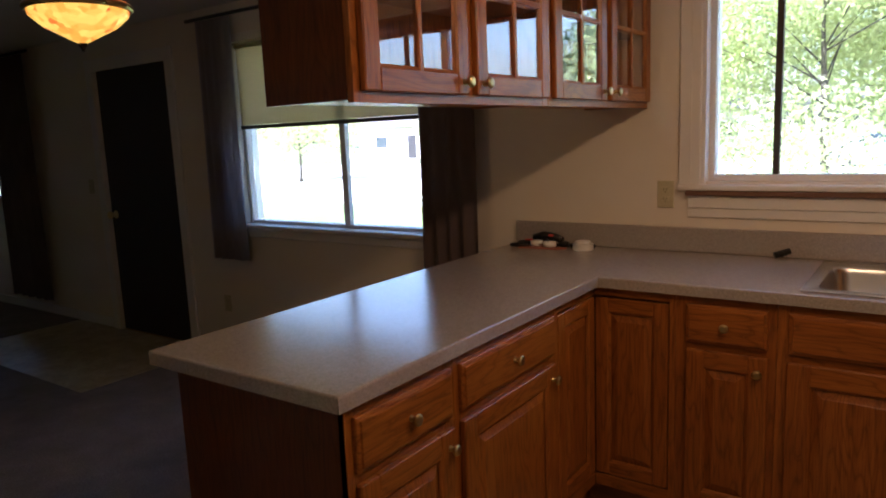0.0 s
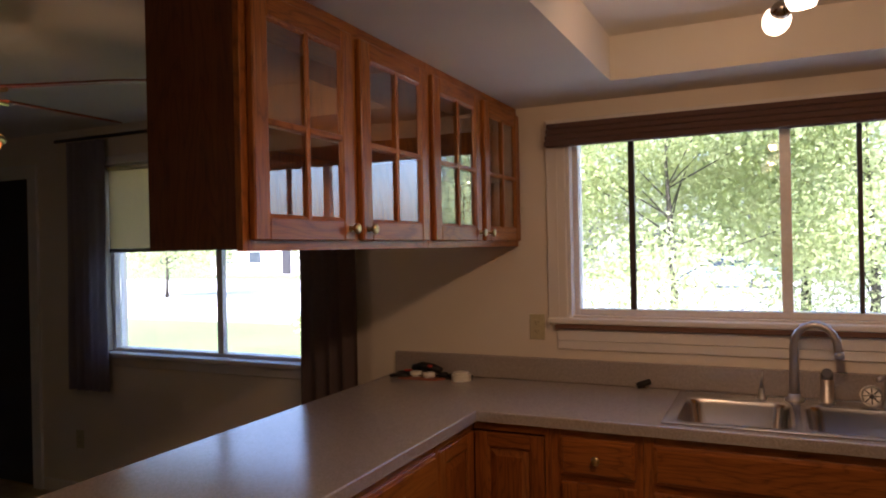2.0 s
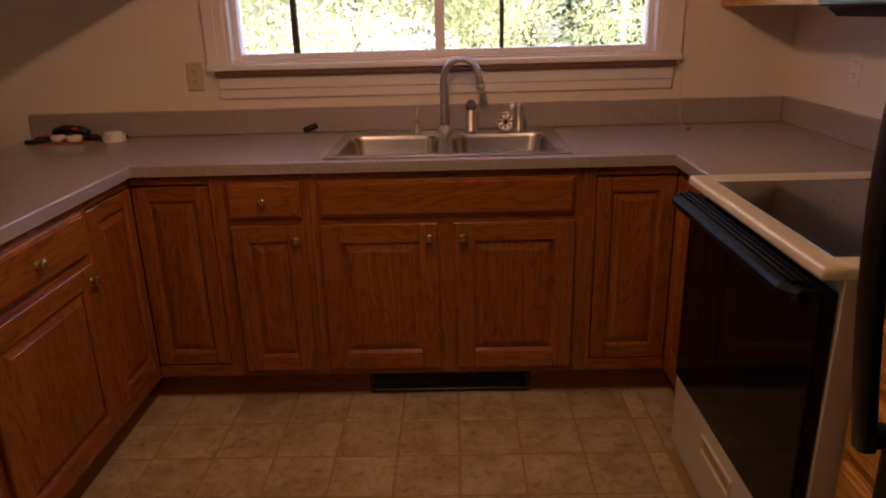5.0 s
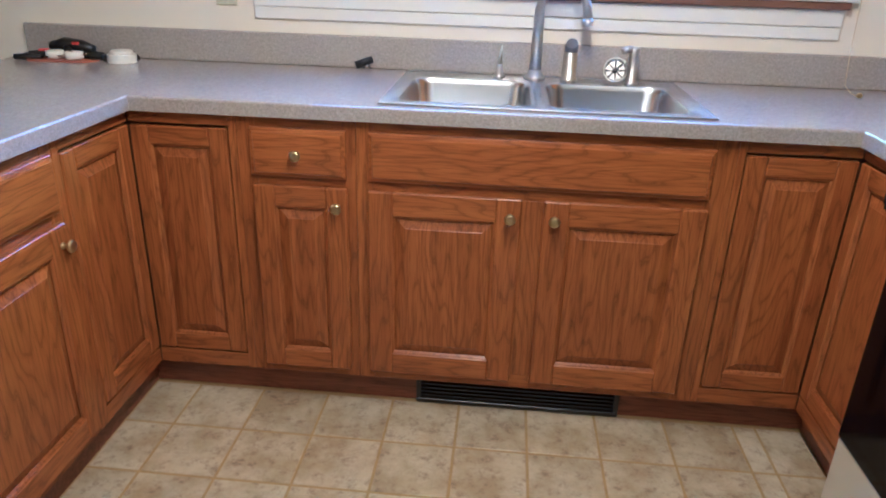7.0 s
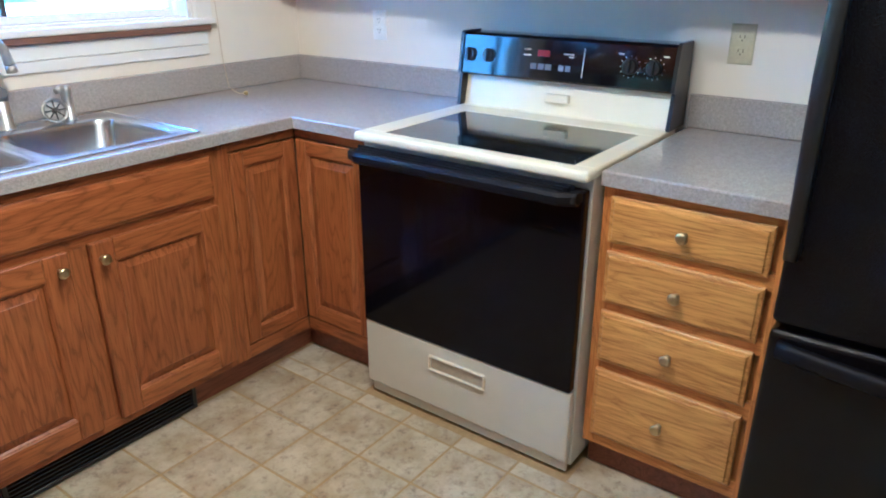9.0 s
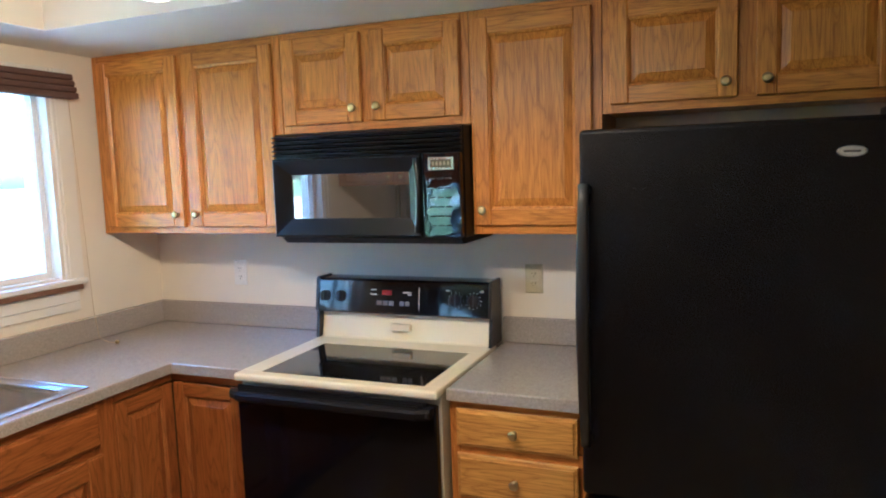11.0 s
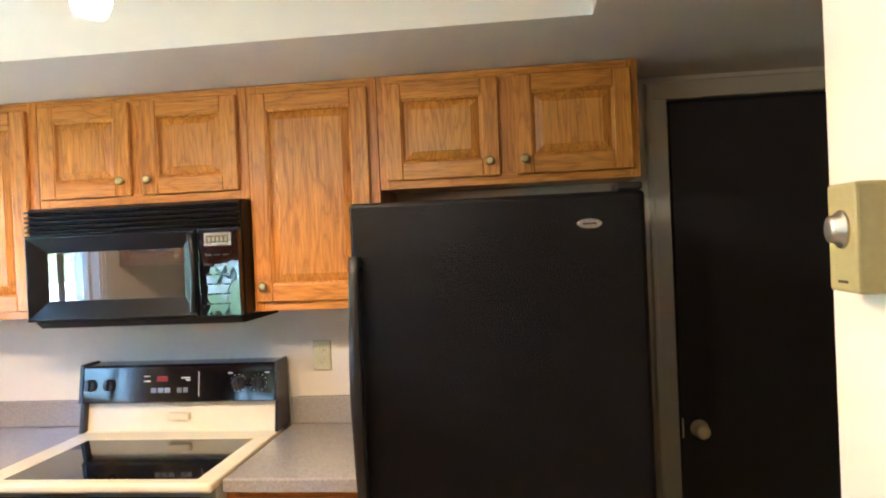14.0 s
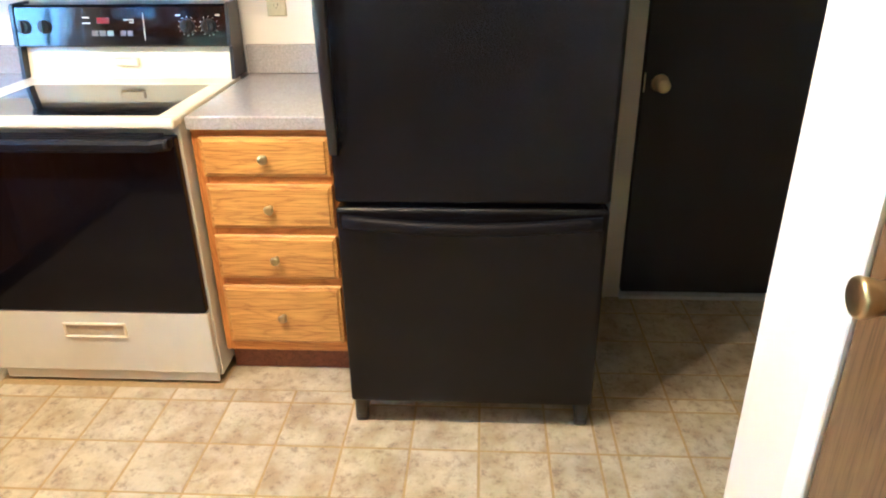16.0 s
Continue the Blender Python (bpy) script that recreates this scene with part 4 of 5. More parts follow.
# ---- microwave over the range ----
def microwave():
    c = empty("microwave", (-0.2, -1.35, 1.36), "black over-the-range microwave oven", "microwave")
    y0, y1 = -1.729, -0.969
    MW = plain("black_microwave_case", (0.006, 0.0065, 0.0065), 0.3)
    MW.node_tree.nodes["Principled BSDF"].inputs["Specular IOR Level"].default_value = 0.3
    part("body", box(-0.372, -0.003, y0, y1, 1.364, 1.749, 0.003), MW, c)
    bm = bmesh.new()
    loft(bm, [[(x, y, z) for x, z in ((-0.385, 1.363), (-0.355, 1.340), (-0.04, 1.340), (-0.02, 1.363))] for y in (y0 + 0.015, y1 - 0.02)])
    part("base_vent", bm, BLACK_MATT, c)
    g = part("vent_grille", box(-0.378, -0.373, y0 + 0.006, y1 - 0.006, 1.662, 1.745), BLACK_MATT, c)
    for k in range(5):
        z = 1.667 + k * 0.0165
        bm = bmesh.new()
        loft(bm, [[(x, y, zz) for x, zz in ((-0.379, z), (-0.398, z - 0.001), (-0.400, z + 0.004), (-0.379, z + 0.010))] for y in (y0 + 0.004, y1 - 0.004)])
        part("slat", bm, MW, g)
    # Door with a sloped surround.
    F = Face("e", -0.374)
    bm = bmesh.new()
    F.rings(bm, -1.578, y1, 1.366, 1.657, [(0, 0), (0, 0.022), (0.006, 0.028), (0.010, 0.028)], 0, False, False)
    rings = [[F(*p) for p in ((-1.568, 1.376, 0.028), (y1 - 0.010, 1.376, 0.028), (y1 - 0.010, 1.647, 0.028), (-1.568, 1.647, 0.028))],
             [F(*p) for p in ((-1.527, 1.434, 0.010), (-1.043, 1.434, 0.010), (-1.043, 1.596, 0.010), (-1.527, 1.596, 0.010))]]
    loft(bm, rings, False, False)
    d = part("door", bm, MW, c)
    bm = bmesh.new()
    F.box(bm, -1.528, -1.042, 1.433, 1.597, 0.0, 0.0095)
    part("window", bm, plain("grey_mirror_window", (0.20, 0.19, 0.18), 0.015, 0.85, 0.02), d, "grey reflective microwave window")
    bm = bmesh.new()
    tube(bm, [F(-1.566 - 0.012 * math.sin(math.pi * i / 10), 1.385 + 0.255 * i / 10, 0.036 + 0.012 * math.sin(math.pi * i / 10)) for i in range(11)], 0.011, 10)
    part("handle", bm, MW, d)
    bm = bmesh.new()
    F.box(bm, y0 + 0.004, -1.584, 1.366, 1.657, 0.0, 0.026, 0.004, 0, 2)
    wavy = Mat("wavy_black_film", (0.004, 0.004, 0.006), 0.03)
    wavy.bump(wavy.noise(wavy.coords(), 16.0, 1.0), "Fac", 0.16, 0.007)
    wavy.b.inputs["Specular IOR Level"].default_value = 0.6
    p = part("control_panel", bm, wavy.m, c, "glossy black keypad panel")
    bm = bmesh.new()
    F.rings(bm, -1.700, -1.608, 1.598, 1.640, [(0, 0.0262), (0, 0.028), (0.004, 0.028), (0.005, 0.0268)], 0, True, True)
    disp = part("display_rim", bm, plain("pale_metal_rim", (0.55, 0.53, 0.48), 0.25, 1.0), p, "pale metal display rim")
    part("display", F.box(bmesh.new(), -1.692, -1.616, 1.606, 1.632, 0.0272, 0.0285), plain("olive_display", (0.09, 0.08, 0.05), 0.2), disp, "dark olive display")
    for k in range(5):
        u = -1.686 + k * 0.014
        part("digit", F.box(bmesh.new(), u, u + 0.008, 1.612, 1.626, 0.0286, 0.0289), plain("dim_digit_%d" % k, (0.22, 0.20, 0.12), 0.4), disp)
    KEY = plain("dim_key_print", (0.02, 0.02, 0.024), 0.3)
    for r in range(6):
        for k in range(3):
            u, v = -1.690 + k * 0.030, 1.566 - r * 0.032
            part("key", F.box(bmesh.new(), u, u + 0.021, v, v + 0.004, 0.026, 0.0264), KEY, p)
    return c


microwave()


# ---- fridge ----
def fridge():
    c = empty("refrigerator", (-0.4, -2.57, 0), "black bottom-freezer refrigerator with textured doors", "refrigerator")
    y0, y1 = -2.936, -2.212
    part("body", box(-0.795, -0.06, y0 + 0.012, y1 - 0.008, 0.085, 1.668, 0.004), FRIDGE, c)
    part("gasket", box(-0.803, -0.7955, y0 + 0.02, y1 - 0.016, 0.10, 1.66), plain("grey_gasket", (0.05, 0.06, 0.06), 0.6), c)
    up = part("upper_door", box(-0.866, -0.8035, y0, y1, 0.742, 1.682, 0.012, 3), FRIDGE, c)
    lo = part("freezer_drawer", box(-0.866, -0.8035, y0, y1, 0.095, 0.728, 0.012, 3), FRIDGE, c)
    F = Face("e", -0.866)
    bm = bmesh.new()
    n = 16
    rings = []
    for i in range(n + 1):
        t = i / n
        z = 0.885 + 0.665 * t
        w = 0.026 + 0.030 * math.sin(math.pi * t)
        h = 0.016 - 0.004 * abs(2 * t - 1)
        yc = y1 - 0.016
        rings.append([F(yc + a * h, z, w + b * 0.011) for a, b in ((-1, -0.6), (-0.6, -1), (0.6, -1), (1, -0.6), (1, 0.6), (0.6, 1), (-0.6, 1), (-1, 0.6))])
    loft(bm, rings, True, True, 0, True)
    for z in (0.888, 1.522):
        F.box(bm, y1 - 0.029, y1 - 0.004, z, z + 0.026, 0.0, 0.030, 0.004)
    part("handle", bm, BLACK_PLASTIC, up, "long bowed black handle")
    bm = bmesh.new()
    rings = []
    for i in range(n + 1):
        t = i / n
        y = y0 + 0.02 + (y1 - y0 - 0.04) * t
        w = 0.012 + 0.022 * math.sin(math.pi * t)
        z = 0.694 - 0.012 * math.sin(math.pi * t)
        rings.append([F(y, z + a * 0.017, w + b * 0.010) for a, b in ((-1, -1), (1, -1), (1, 0.5), (0.5, 1), (-0.5, 1), (-1, 0.5))])
    loft(bm, rings, True, True, 0, True)
    part("handle", bm, HANDLE_BLACK, lo, "bowed black pull along the top")
    bm = bmesh.new()
    loft(bm, [[F(-2.803 + 0.030 * k * math.cos(a), 1.606 + 0.012 * k * math.sin(a), w) for a in [2 * math.pi * i / 24 for i in range(24)]] for k, w in ((1, 0), (1, 0.002), (0.86, 0.003), (0.82, 0.0022))])
    part("badge", bm, CHROME, up, "small oval chrome badge")
    bm = bmesh.new()
    F.box(bm, -2.820, -2.787, 1.604, 1.608, 0.0018, 0.0026)
    part("badge_mark", bm, BLACK_LINE, up)
    hb = bmesh.new()
    bx(hb, -0.855, -0.76, y0 + 0.004, y0 + 0.065, 1.683, 1.702, 0.005, 0, 2)
    part("hinge_cover", hb, BLACK_PLASTIC, c)
    part("kick_grille", box(-0.60, -0.585, y0 + 0.05, y1 - 0.05, 0.03, 0.10, 0.003), BLACK_PLASTIC, c)
    for y in (y0 + 0.024, y1 - 0.024):
        b = bmesh.new()
        bx(b, -0.845, -0.77, y - 0.02, y + 0.02, 0.020, 0.094, 0.014, 0, 3)
        f = part("front_foot", b, BLACK_PLASTIC, c)
        part("roller", turned(bmesh.new(), (-0.822, y - 0.017, 0.0225), (0, 1, 0), [(0, 0.022), (0.034, 0.022)], 16), BLACK_PLASTIC, f)
        part("rear_foot", box(-0.16, -0.1, y - 0.02, y + 0.02, 0.0, 0.085, 0.003), BLACK_PLASTIC, c)
    return c


fridge()


# ---- sink and taps ----
def round_rect(x0, x1, y0, y1, r, z, n=6):
    pts = []
    for cx, cy, a0 in ((x1 - r, y1 - r, 0), (x0 + r, y1 - r, 90), (x0 + r, y0 + r, 180), (x1 - r, y0 + r, 270)):
        for i in range(n):
            a = radians(a0 + 90 * i / (n - 1))
            pts.append((cx + r * math.cos(a), cy + r * math.sin(a), z))
    return pts


def sink():
    c = empty("sink", (-1.39, -0.33, 0.91), "double-bowl stainless steel sink set in the countertop", "sink")
    x0, x1, y0, y1 = -1.810, -0.966, -0.596, -0.058
    bm = bmesh.new()
    mid = -1.396
    bowls = ((-1.772, -1.420), (-1.372, -1.012))
    for (a, b), (ox0, ox1) in zip(bowls, ((x0, mid), (mid, x1))):
        loft(bm, [round_rect(ox0, ox1, y0, y1, 0.0005, 0.9185), round_rect(a - 0.012, b + 0.012, -0.562, -0.158, 0.06, 0.9205),
                  round_rect(a, b, -0.550, -0.170, 0.055, 0.9155)], False, False, 0, True)
    bx(bm, x0 - 0.003, x1 + 0.003, y0 - 0.003, y0 + 0.004, 0.9145, 0.9205, 0.002)
    bx(bm, x0 - 0.003, x1 + 0.003, y1 - 0.004, y1 + 0.003, 0.9145, 0.9205, 0.002)
    bx(bm, x0 - 0.003, x0 + 0.004, y0, y1, 0.9145, 0.9205, 0.002)
    bx(bm, x1 - 0.004, x1 + 0.003, y0, y1, 0.9145, 0.9205, 0.002)
    part("rim", bm, STEEL, c)
    for a, b in bowls:
        bm = bmesh.new()
        loft(bm, [round_rect(a, b, -0.550, -0.170, 0.055, 0.9155), round_rect(a + 0.006, b - 0.006, -0.544, -0.176, 0.055, 0.90),
                  round_rect(a + 0.014, b - 0.014, -0.536, -0.184, 0.06, 0.77), round_rect(a + 0.03, b - 0.03, -0.52, -0.20, 0.06, 0.745),
                  round_rect(a + 0.08, b - 0.08, -0.47, -0.25, 0.05, 0.741)], False, True, 0, True)
        o = part("bowl", bm, STEEL, c)
        cx = (a + b) / 2
        part("drain", turned(bmesh.new(), (cx, -0.36, 0.741), (0, 0, 1), [(0, 0.045), (0.003, 0.044), (0.0035, 0.03), (0.002, 0.028)], 24), CHROME, o, "round chrome drain")
    return c


sink()
DZ = 0.9195
c = empty("faucet", (-1.402, -0.11, DZ), "brushed steel gooseneck faucet on the sink deck", "faucet")
part("base", turned(bmesh.new(), (-1.402, -0.11, DZ - 0.002), (0, 0, 1), [(0, 0.033), (0.010, 0.033), (0.014, 0.024), (0.03, 0.019)], 24), BRUSHED, c)
arc = [(-1.402, -0.11, DZ + 0.02), (-1.402, -0.11, 1.12)]
for i in range(1, 13):
    a = math.pi * (1 - i / 12 * 0.94)
    arc.append((-1.332 + 0.07 * math.cos(a), -0.11 - 0.02 * (i / 12), 1.125 + 0.078 * math.sin(a)))
arc.append((-1.258, -0.132, 1.108))
part("spout", tube(bmesh.new(), arc, [0.019, 0.0145] + [0.0135] * 12 + [0.0145], 14), BRUSHED, c)
part("aerator", turned(bmesh.new(), (-1.2575, -0.1322, 1.106), (0.08, -0.02, -1), [(0, 0.0155), (0.020, 0.0165), (0.022, 0.012)], 16), BRUSHED, c)
c = empty("soap_pump", (-1.513, -0.105, DZ), "slim chrome pump with a pointed stem beside the faucet", "soap dispenser")
part("base", turned(bmesh.new(), (-1.513, -0.105, DZ - 0.002), (0, 0, 1), [(0, 0.020), (0.006, 0.020), (0.010, 0.013), (0.042, 0.009)], 18), BRUSHED, c)
part("stem", tube(bmesh.new(), [(-1.513, -0.105, DZ + 0.04), (-1.512, -0.106, DZ + 0.07), (-1.508, -0.11, DZ + 0.098)], [0.007, 0.0045, 0.002], 10), BRUSHED, c)
c = empty("side_sprayer", (-1.296, -0.105, DZ), "steel side sprayer in its holder", "sprayer")
part("holder", turned(bmesh.new(), (-1.296, -0.105, DZ - 0.002), (0, 0, 1), [(0, 0.027), (0.008, 0.027), (0.011, 0.0225), (0.085, 0.0215), (0.089, 0.019)], 20), BRUSHED, c)
part("head", tube(bmesh.new(), [(-1.296, -0.105, DZ + 0.083), (-1.295, -0.107, DZ + 0.10), (-1.296, -0.122, DZ + 0.112)], [0.020, 0.0215, 0.018], 16), plain("grey_sprayer_head", (0.10, 0.10, 0.11), 0.35), c)
c = empty("lotion_dispenser", (-1.105, -0.115, DZ), "steel soap dispenser with a short spout", "soap dispenser")
part("column", turned(bmesh.new(), (-1.105, -0.115, DZ - 0.002), (0, 0, 1), [(0, 0.022), (0.006, 0.021), (0.009, 0.0165), (0.088, 0.0165), (0.104, 0.0175), (0.110, 0.013)], 20), BRUSHED, c)
part("nozzle", tube(bmesh.new(), [(-1.105, -0.115, DZ + 0.098), (-1.125, -0.124, DZ + 0.102), (-1.143, -0.132, DZ + 0.095)], [0.0115, 0.0105, 0.0095], 12), BRUSHED, c)
c = empty("sink_strainer", (-1.158, -0.135, DZ), "chrome basket strainer leaning on the soap dispenser", "sink strainer")
ax = Vector((-0.15, -0.93, 0.30))
bm = bmesh.new()
o = Vector((-1.158, -0.128, DZ + 0.0365))
turned(bm, o, ax, [(0, 0.020), (0.006, 0.034), (0.012, 0.039), (0.015, 0.038), (0.013, 0.031), (0.008, 0.028)], 28)
part("basket", bm, plain("dull_strainer_steel", (0.30, 0.29, 0.27), 0.35, 1.0), c)
bm = bmesh.new()
for i in range(8):
    a = 2 * math.pi * i / 8
    u = ax.normalized().orthogonal().normalized()
    v2 = ax.normalized().cross(u)
    q = u * math.cos(a) + v2 * math.sin(a)
    tube(bm, [o + ax.normalized() * 0.013 + q * 0.010, o + ax.normalized() * 0.014 + q * 0.030], 0.0022, 6)
turned(bm, o + ax.normalized() * 0.008, ax, [(0, 0.009), (0.012, 0.008), (0.014, 0.005)], 12)
part("spokes", bm, BLACK_LINE, c)


# ---- track light in the tray ----
def track_light():
    c = empty("track_light", (-1.42, -1.67, H), "brushed nickel S-curved rail light with five lit opal shades", "ceiling light")
    part("canopy", turned(bmesh.new(), (-1.415, -1.675, H), (0, 0, -1), [(0, 0.066), (0.028, 0.068), (0.0285, 0.078), (0.034, 0.079), (0.036, 0.074)], 32), NICKEL, c)
    RZ = 2.12

    def rail(y):
        t = (y + 1.697) / 0.58
        return -1.448 + 0.040 * math.sin(math.pi * t)

    bm = bmesh.new()
    ring = []
    for i in range(33):
        y = -1.116 - 1.161 * i / 32
        ring.append([(rail(y) + 0.006 * math.cos(a), y, RZ + 0.0075 * math.sin(a)) for a in [2 * math.pi * (k + 0.5) / 12 for k in range(12)]])
    loft(bm, ring, smooth=True)
    part("rail", bm, NICKEL, c)
    for y in (-1.645, -1.715):
        part("stem", tube(bmesh.new(), [(-1.42, y, H - 0.03), (rail(y), y, RZ + 0.005)], 0.0055, 10), NICKEL, c)
    for y, tilt in ((-1.184, (-0.25, 0.9, -0.38)), (-1.422, (0.06, 0.05, -1)), (-1.701, (-0.15, 0.52, -0.75)), (-1.957, (0.02, 0.12, -1)), (-2.219, (-0.60, -0.25, -0.62))):
        x = rail(y)
        a = Vector(tilt).normalized()
        part("drop_stem", tube(bmesh.new(), [(x, y, RZ - 0.005), (x, y, RZ - 0.060)], 0.0048, 8), NICKEL, c)
        j = Vector((x, y, RZ - 0.060))
        sp = part("socket_cup", turned(bmesh.new(), j - a * 0.006, a, [(0, 0.007), (0.006, 0.014), (0.016, 0.020), (0.030, 0.0235)], 20), NICKEL, c)
        bm = bmesh.new()
        turned(bm, j + a * 0.023, a, [(k * 0.86, q * 0.86) for k, q in ((0, 0.021), (0.009, 0.029), (0.025, 0.036), (0.042, 0.0375), (0.058, 0.034), (0.070, 0.028), (0.0705, 0.025), (0.052, 0.031), (0.026, 0.032), (0.007, 0.017))], 24)
        s = part("shade", bm, SHADE_GLOW, sp, "lit opal glass shade")
        s.visible_shadow = False
        lp = new("lamp_bulb", bpy.data.lights.new("lamp_bulb", "SPOT"))
        lp.data.spot_size, lp.data.spot_blend = radians(172), 0.45
        lp.data.energy, lp.data.shadow_soft_size, lp.data.color = BULB, 0.03, (1.0, 0.52, 0.19)
        lp.matrix_world = look(j + a * 0.050, j + a * 2)
    return c


track_light()


# ---- wall things ----
def outlet(face, u, v, mat, label):
    a = face(u, v, 0)
    c = empty("outlet", a, label, "wall outlet", "wall outlets")
    bm = bmesh.new()
    face.rings(bm, u - 0.035, u + 0.035, v - 0.057, v + 0.057, [(0, 0), (0.0005, 0.003), (0.004, 0.0055)], 0, True, True)
    part("cover_plate", bm, mat, c)
    for dv in (-0.0195, 0.0195):
        bm = bmesh.new()
        face.rings(bm, u - 0.0165, u + 0.0165, v + dv - 0.0135, v + dv + 0.0135, [(0, 0.005), (0.0, 0.0065), (0.002, 0.0072)], 0, True, True)
        s = part("socket", bm, mat, c)
        bm = bmesh.new()
        for du, h in ((-0.0065, 0.0045), (0.0065, 0.0035)):
            face.box(bm, u + du - 0.0011, u + du + 0.0011, v + dv - h + 0.002, v + dv + h + 0.002, 0.0072, 0.0076)
        turned(bm, face(u, v + dv - 0.008, 0.0072), face.out(), [(0, 0.0022), (0.0004, 0.0022)], 8)
        part("slots", bm, BLACK_LINE, s)
    return c


EW, NW = Face("e", 0.0), Face("n", 0.0)
outlet(EW, -0.479, 1.16, WHITE_PLASTIC, "white duplex outlet on the wall by the corner")
outlet(EW, -1.866, 1.168, IVORY, "ivory duplex outlet between range and fridge")
outlet(NW, -2.420, 1.152, IVORY, "ivory duplex outlet beside the kitchen window")
outlet(NW, -5.42, 0.36, IVORY, "ivory duplex outlet low on the dining wall")
c = empty("light_switch", (-7.02, 0, 1.15), "ivory light switch beside the front door", "light switch")
bm = bmesh.new()
NW.rings(bm, -7.055, -6.985, 1.09, 1.205, [(0, 0), (0.0005, 0.003), (0.004, 0.0055)], 0, True, True)
part("cover_plate", bm, IVORY, c)
part("toggle", box(-7.025, -7.015, -0.018, -0.005, 1.14, 1.158, 0.002), IVORY, c)

# Thermostat.
c = empty("thermostat", (-1.545, -3.13, 1.55), "gold-coloured line-voltage thermostat with a silver dial", "thermostat")
part("case", box(-1.590, -1.500, -3.13, -3.086, 1.482, 1.634, 0.005, 2), OLIVE, c)
part("dial", turned(bmesh.new(), (-1.545, -3.086, 1.570), (0, 1, 0), [(0, 0.027), (0.004, 0.026), (0.006, 0.020), (0.016, 0.0185), (0.018, 0.008)], 28), BRUSHED, c, "round silver dial")
part("mark", box(-1.56, -1.53, -3.086, -3.0855, 1.495, 1.499), BLACK_LINE, c)

# ---- curtains and shades ----
def curtain(x0, x1, z0, z1, mat, label, folds=6, depth=0.03, y=-0.10, seed=1):
    rnd = random.Random(seed)
    n, m = folds * 8, 10
    bm = bmesh.new()
    ph = [rnd.uniform(0.7, 1.3) for _ in range(folds + 1)]
    grid = []
    for j in range(m + 1):
        v = j / m
        row = []
        for i in range(n + 1):
            u = i / n
            k = u * folds
            f = ph[int(k)] * (0.6 + 0.5 * v)
            row.append(bm.verts.new((x0 + (x1 - x0) * u + 0.006 * math.sin(k * 3 + v * 4), y - depth * f * math.sin(2 * math.pi * k) * 0.6, z1 + (z0 - z1) * v)))
        grid.append(row)
    for a, b in zip(grid, grid[1:]):
        for i in range(n):
            bm.faces.new((a[i], a[i + 1], b[i + 1], b[i])).smooth = True
    ob = part("curtain", bm, mat, None, label, "curtain", "curtains")
    so = ob.modifiers.new("thickness", "SOLIDIFY")
    so.thickness = 0.003
    return ob


curtain(-5.36, -5.04, 0.70, 2.20, CURTAIN_SHEER, "grey patterned curtain panel hanging beside the dining window", 5, seed=2)
curtain(-3.64, -3.31, 0.42, 2.20, CURTAIN, "taupe striped curtain panel hanging near the peninsula", 4, 0.035, seed=3)
curtain(-8.40, -7.70, 0.16, 2.24, CURTAIN, "dark taupe curtain panel beside the living room window", 5, 0.04, seed=4)
part("curtain_rod", tube(bmesh.new(), [(-5.46, -0.10, 2.215), (-3.24, -0.10, 2.215)], 0.011, 12), BLACK_PLASTIC, None, "black curtain rod above the dining window", "curtain rod")
part("curtain_rod", tube(bmesh.new(), [(-9.55, -0.10, 2.255), (-7.6, -0.10, 2.255)], 0.011, 12), BLACK_PLASTIC, None, "black curtain rod above the living room window", "curtain rod")
c = empty("roller_shade", (-4.24, 0.0, 2.05), "cream roller shade half drawn over the dining window", "window shade")
part("cloth", box(W2[0] + 0.012, W2[1] - 0.012, 0.028, 0.030, 1.55, 2.03), ROLLER, c)
part("roller", tube(bmesh.new(), [(W2[0] + 0.01, 0.029, 2.038), (W2[1] - 0.01, 0.029, 2.038)], 0.014, 12), ROLLER, c)
part("hem_bar", box(W2[0] + 0.01, W2[1] - 0.01, 0.022, 0.036, 1.525, 1.549, 0.003), plain("dark_hem", (0.08, 0.06, 0.04), 0.6), c)
c = empty("window_blind", (-1.4, -0.04, 2.0), "brown woven shade rolled up at the top of the window", "window shade")
for k in range(4):
    part("fold", box(-2.352 + 0.002 * k, -0.444 - 0.002 * k, -0.075 + 0.006 * k, -0.020, 1.938 + 0.0255 * k, 1.962 + 0.0255 * k, 0.006, 2), VALANCE, c)
bm = bmesh.new()
cord = [(-0.462, -0.03, 1.94), (-0.458, -0.05, 1.4), (-0.455, -0.06, 1.05), (-0.452, -0.075, 0.935), (-0.449, -0.12, 0.918), (-0.447, -0.16, 0.917)]
tube(bm, cord, 0.0011, 6)
part("blind_cord", bm, plain("cream_cord", (0.55, 0.45, 0.28), 0.8), None, "cream pull cord of the window shade", "cord")
part("cord_bead", turned(bmesh.new(), (-0.446, -0.168, 0.9145), (0, 0, 1), [(0, 0.005), (0.004, 0.008), (0.010, 0.008), (0.014, 0.004)], 12), BRASS, None, "small brass cord weight on the countertop", "cord weight")

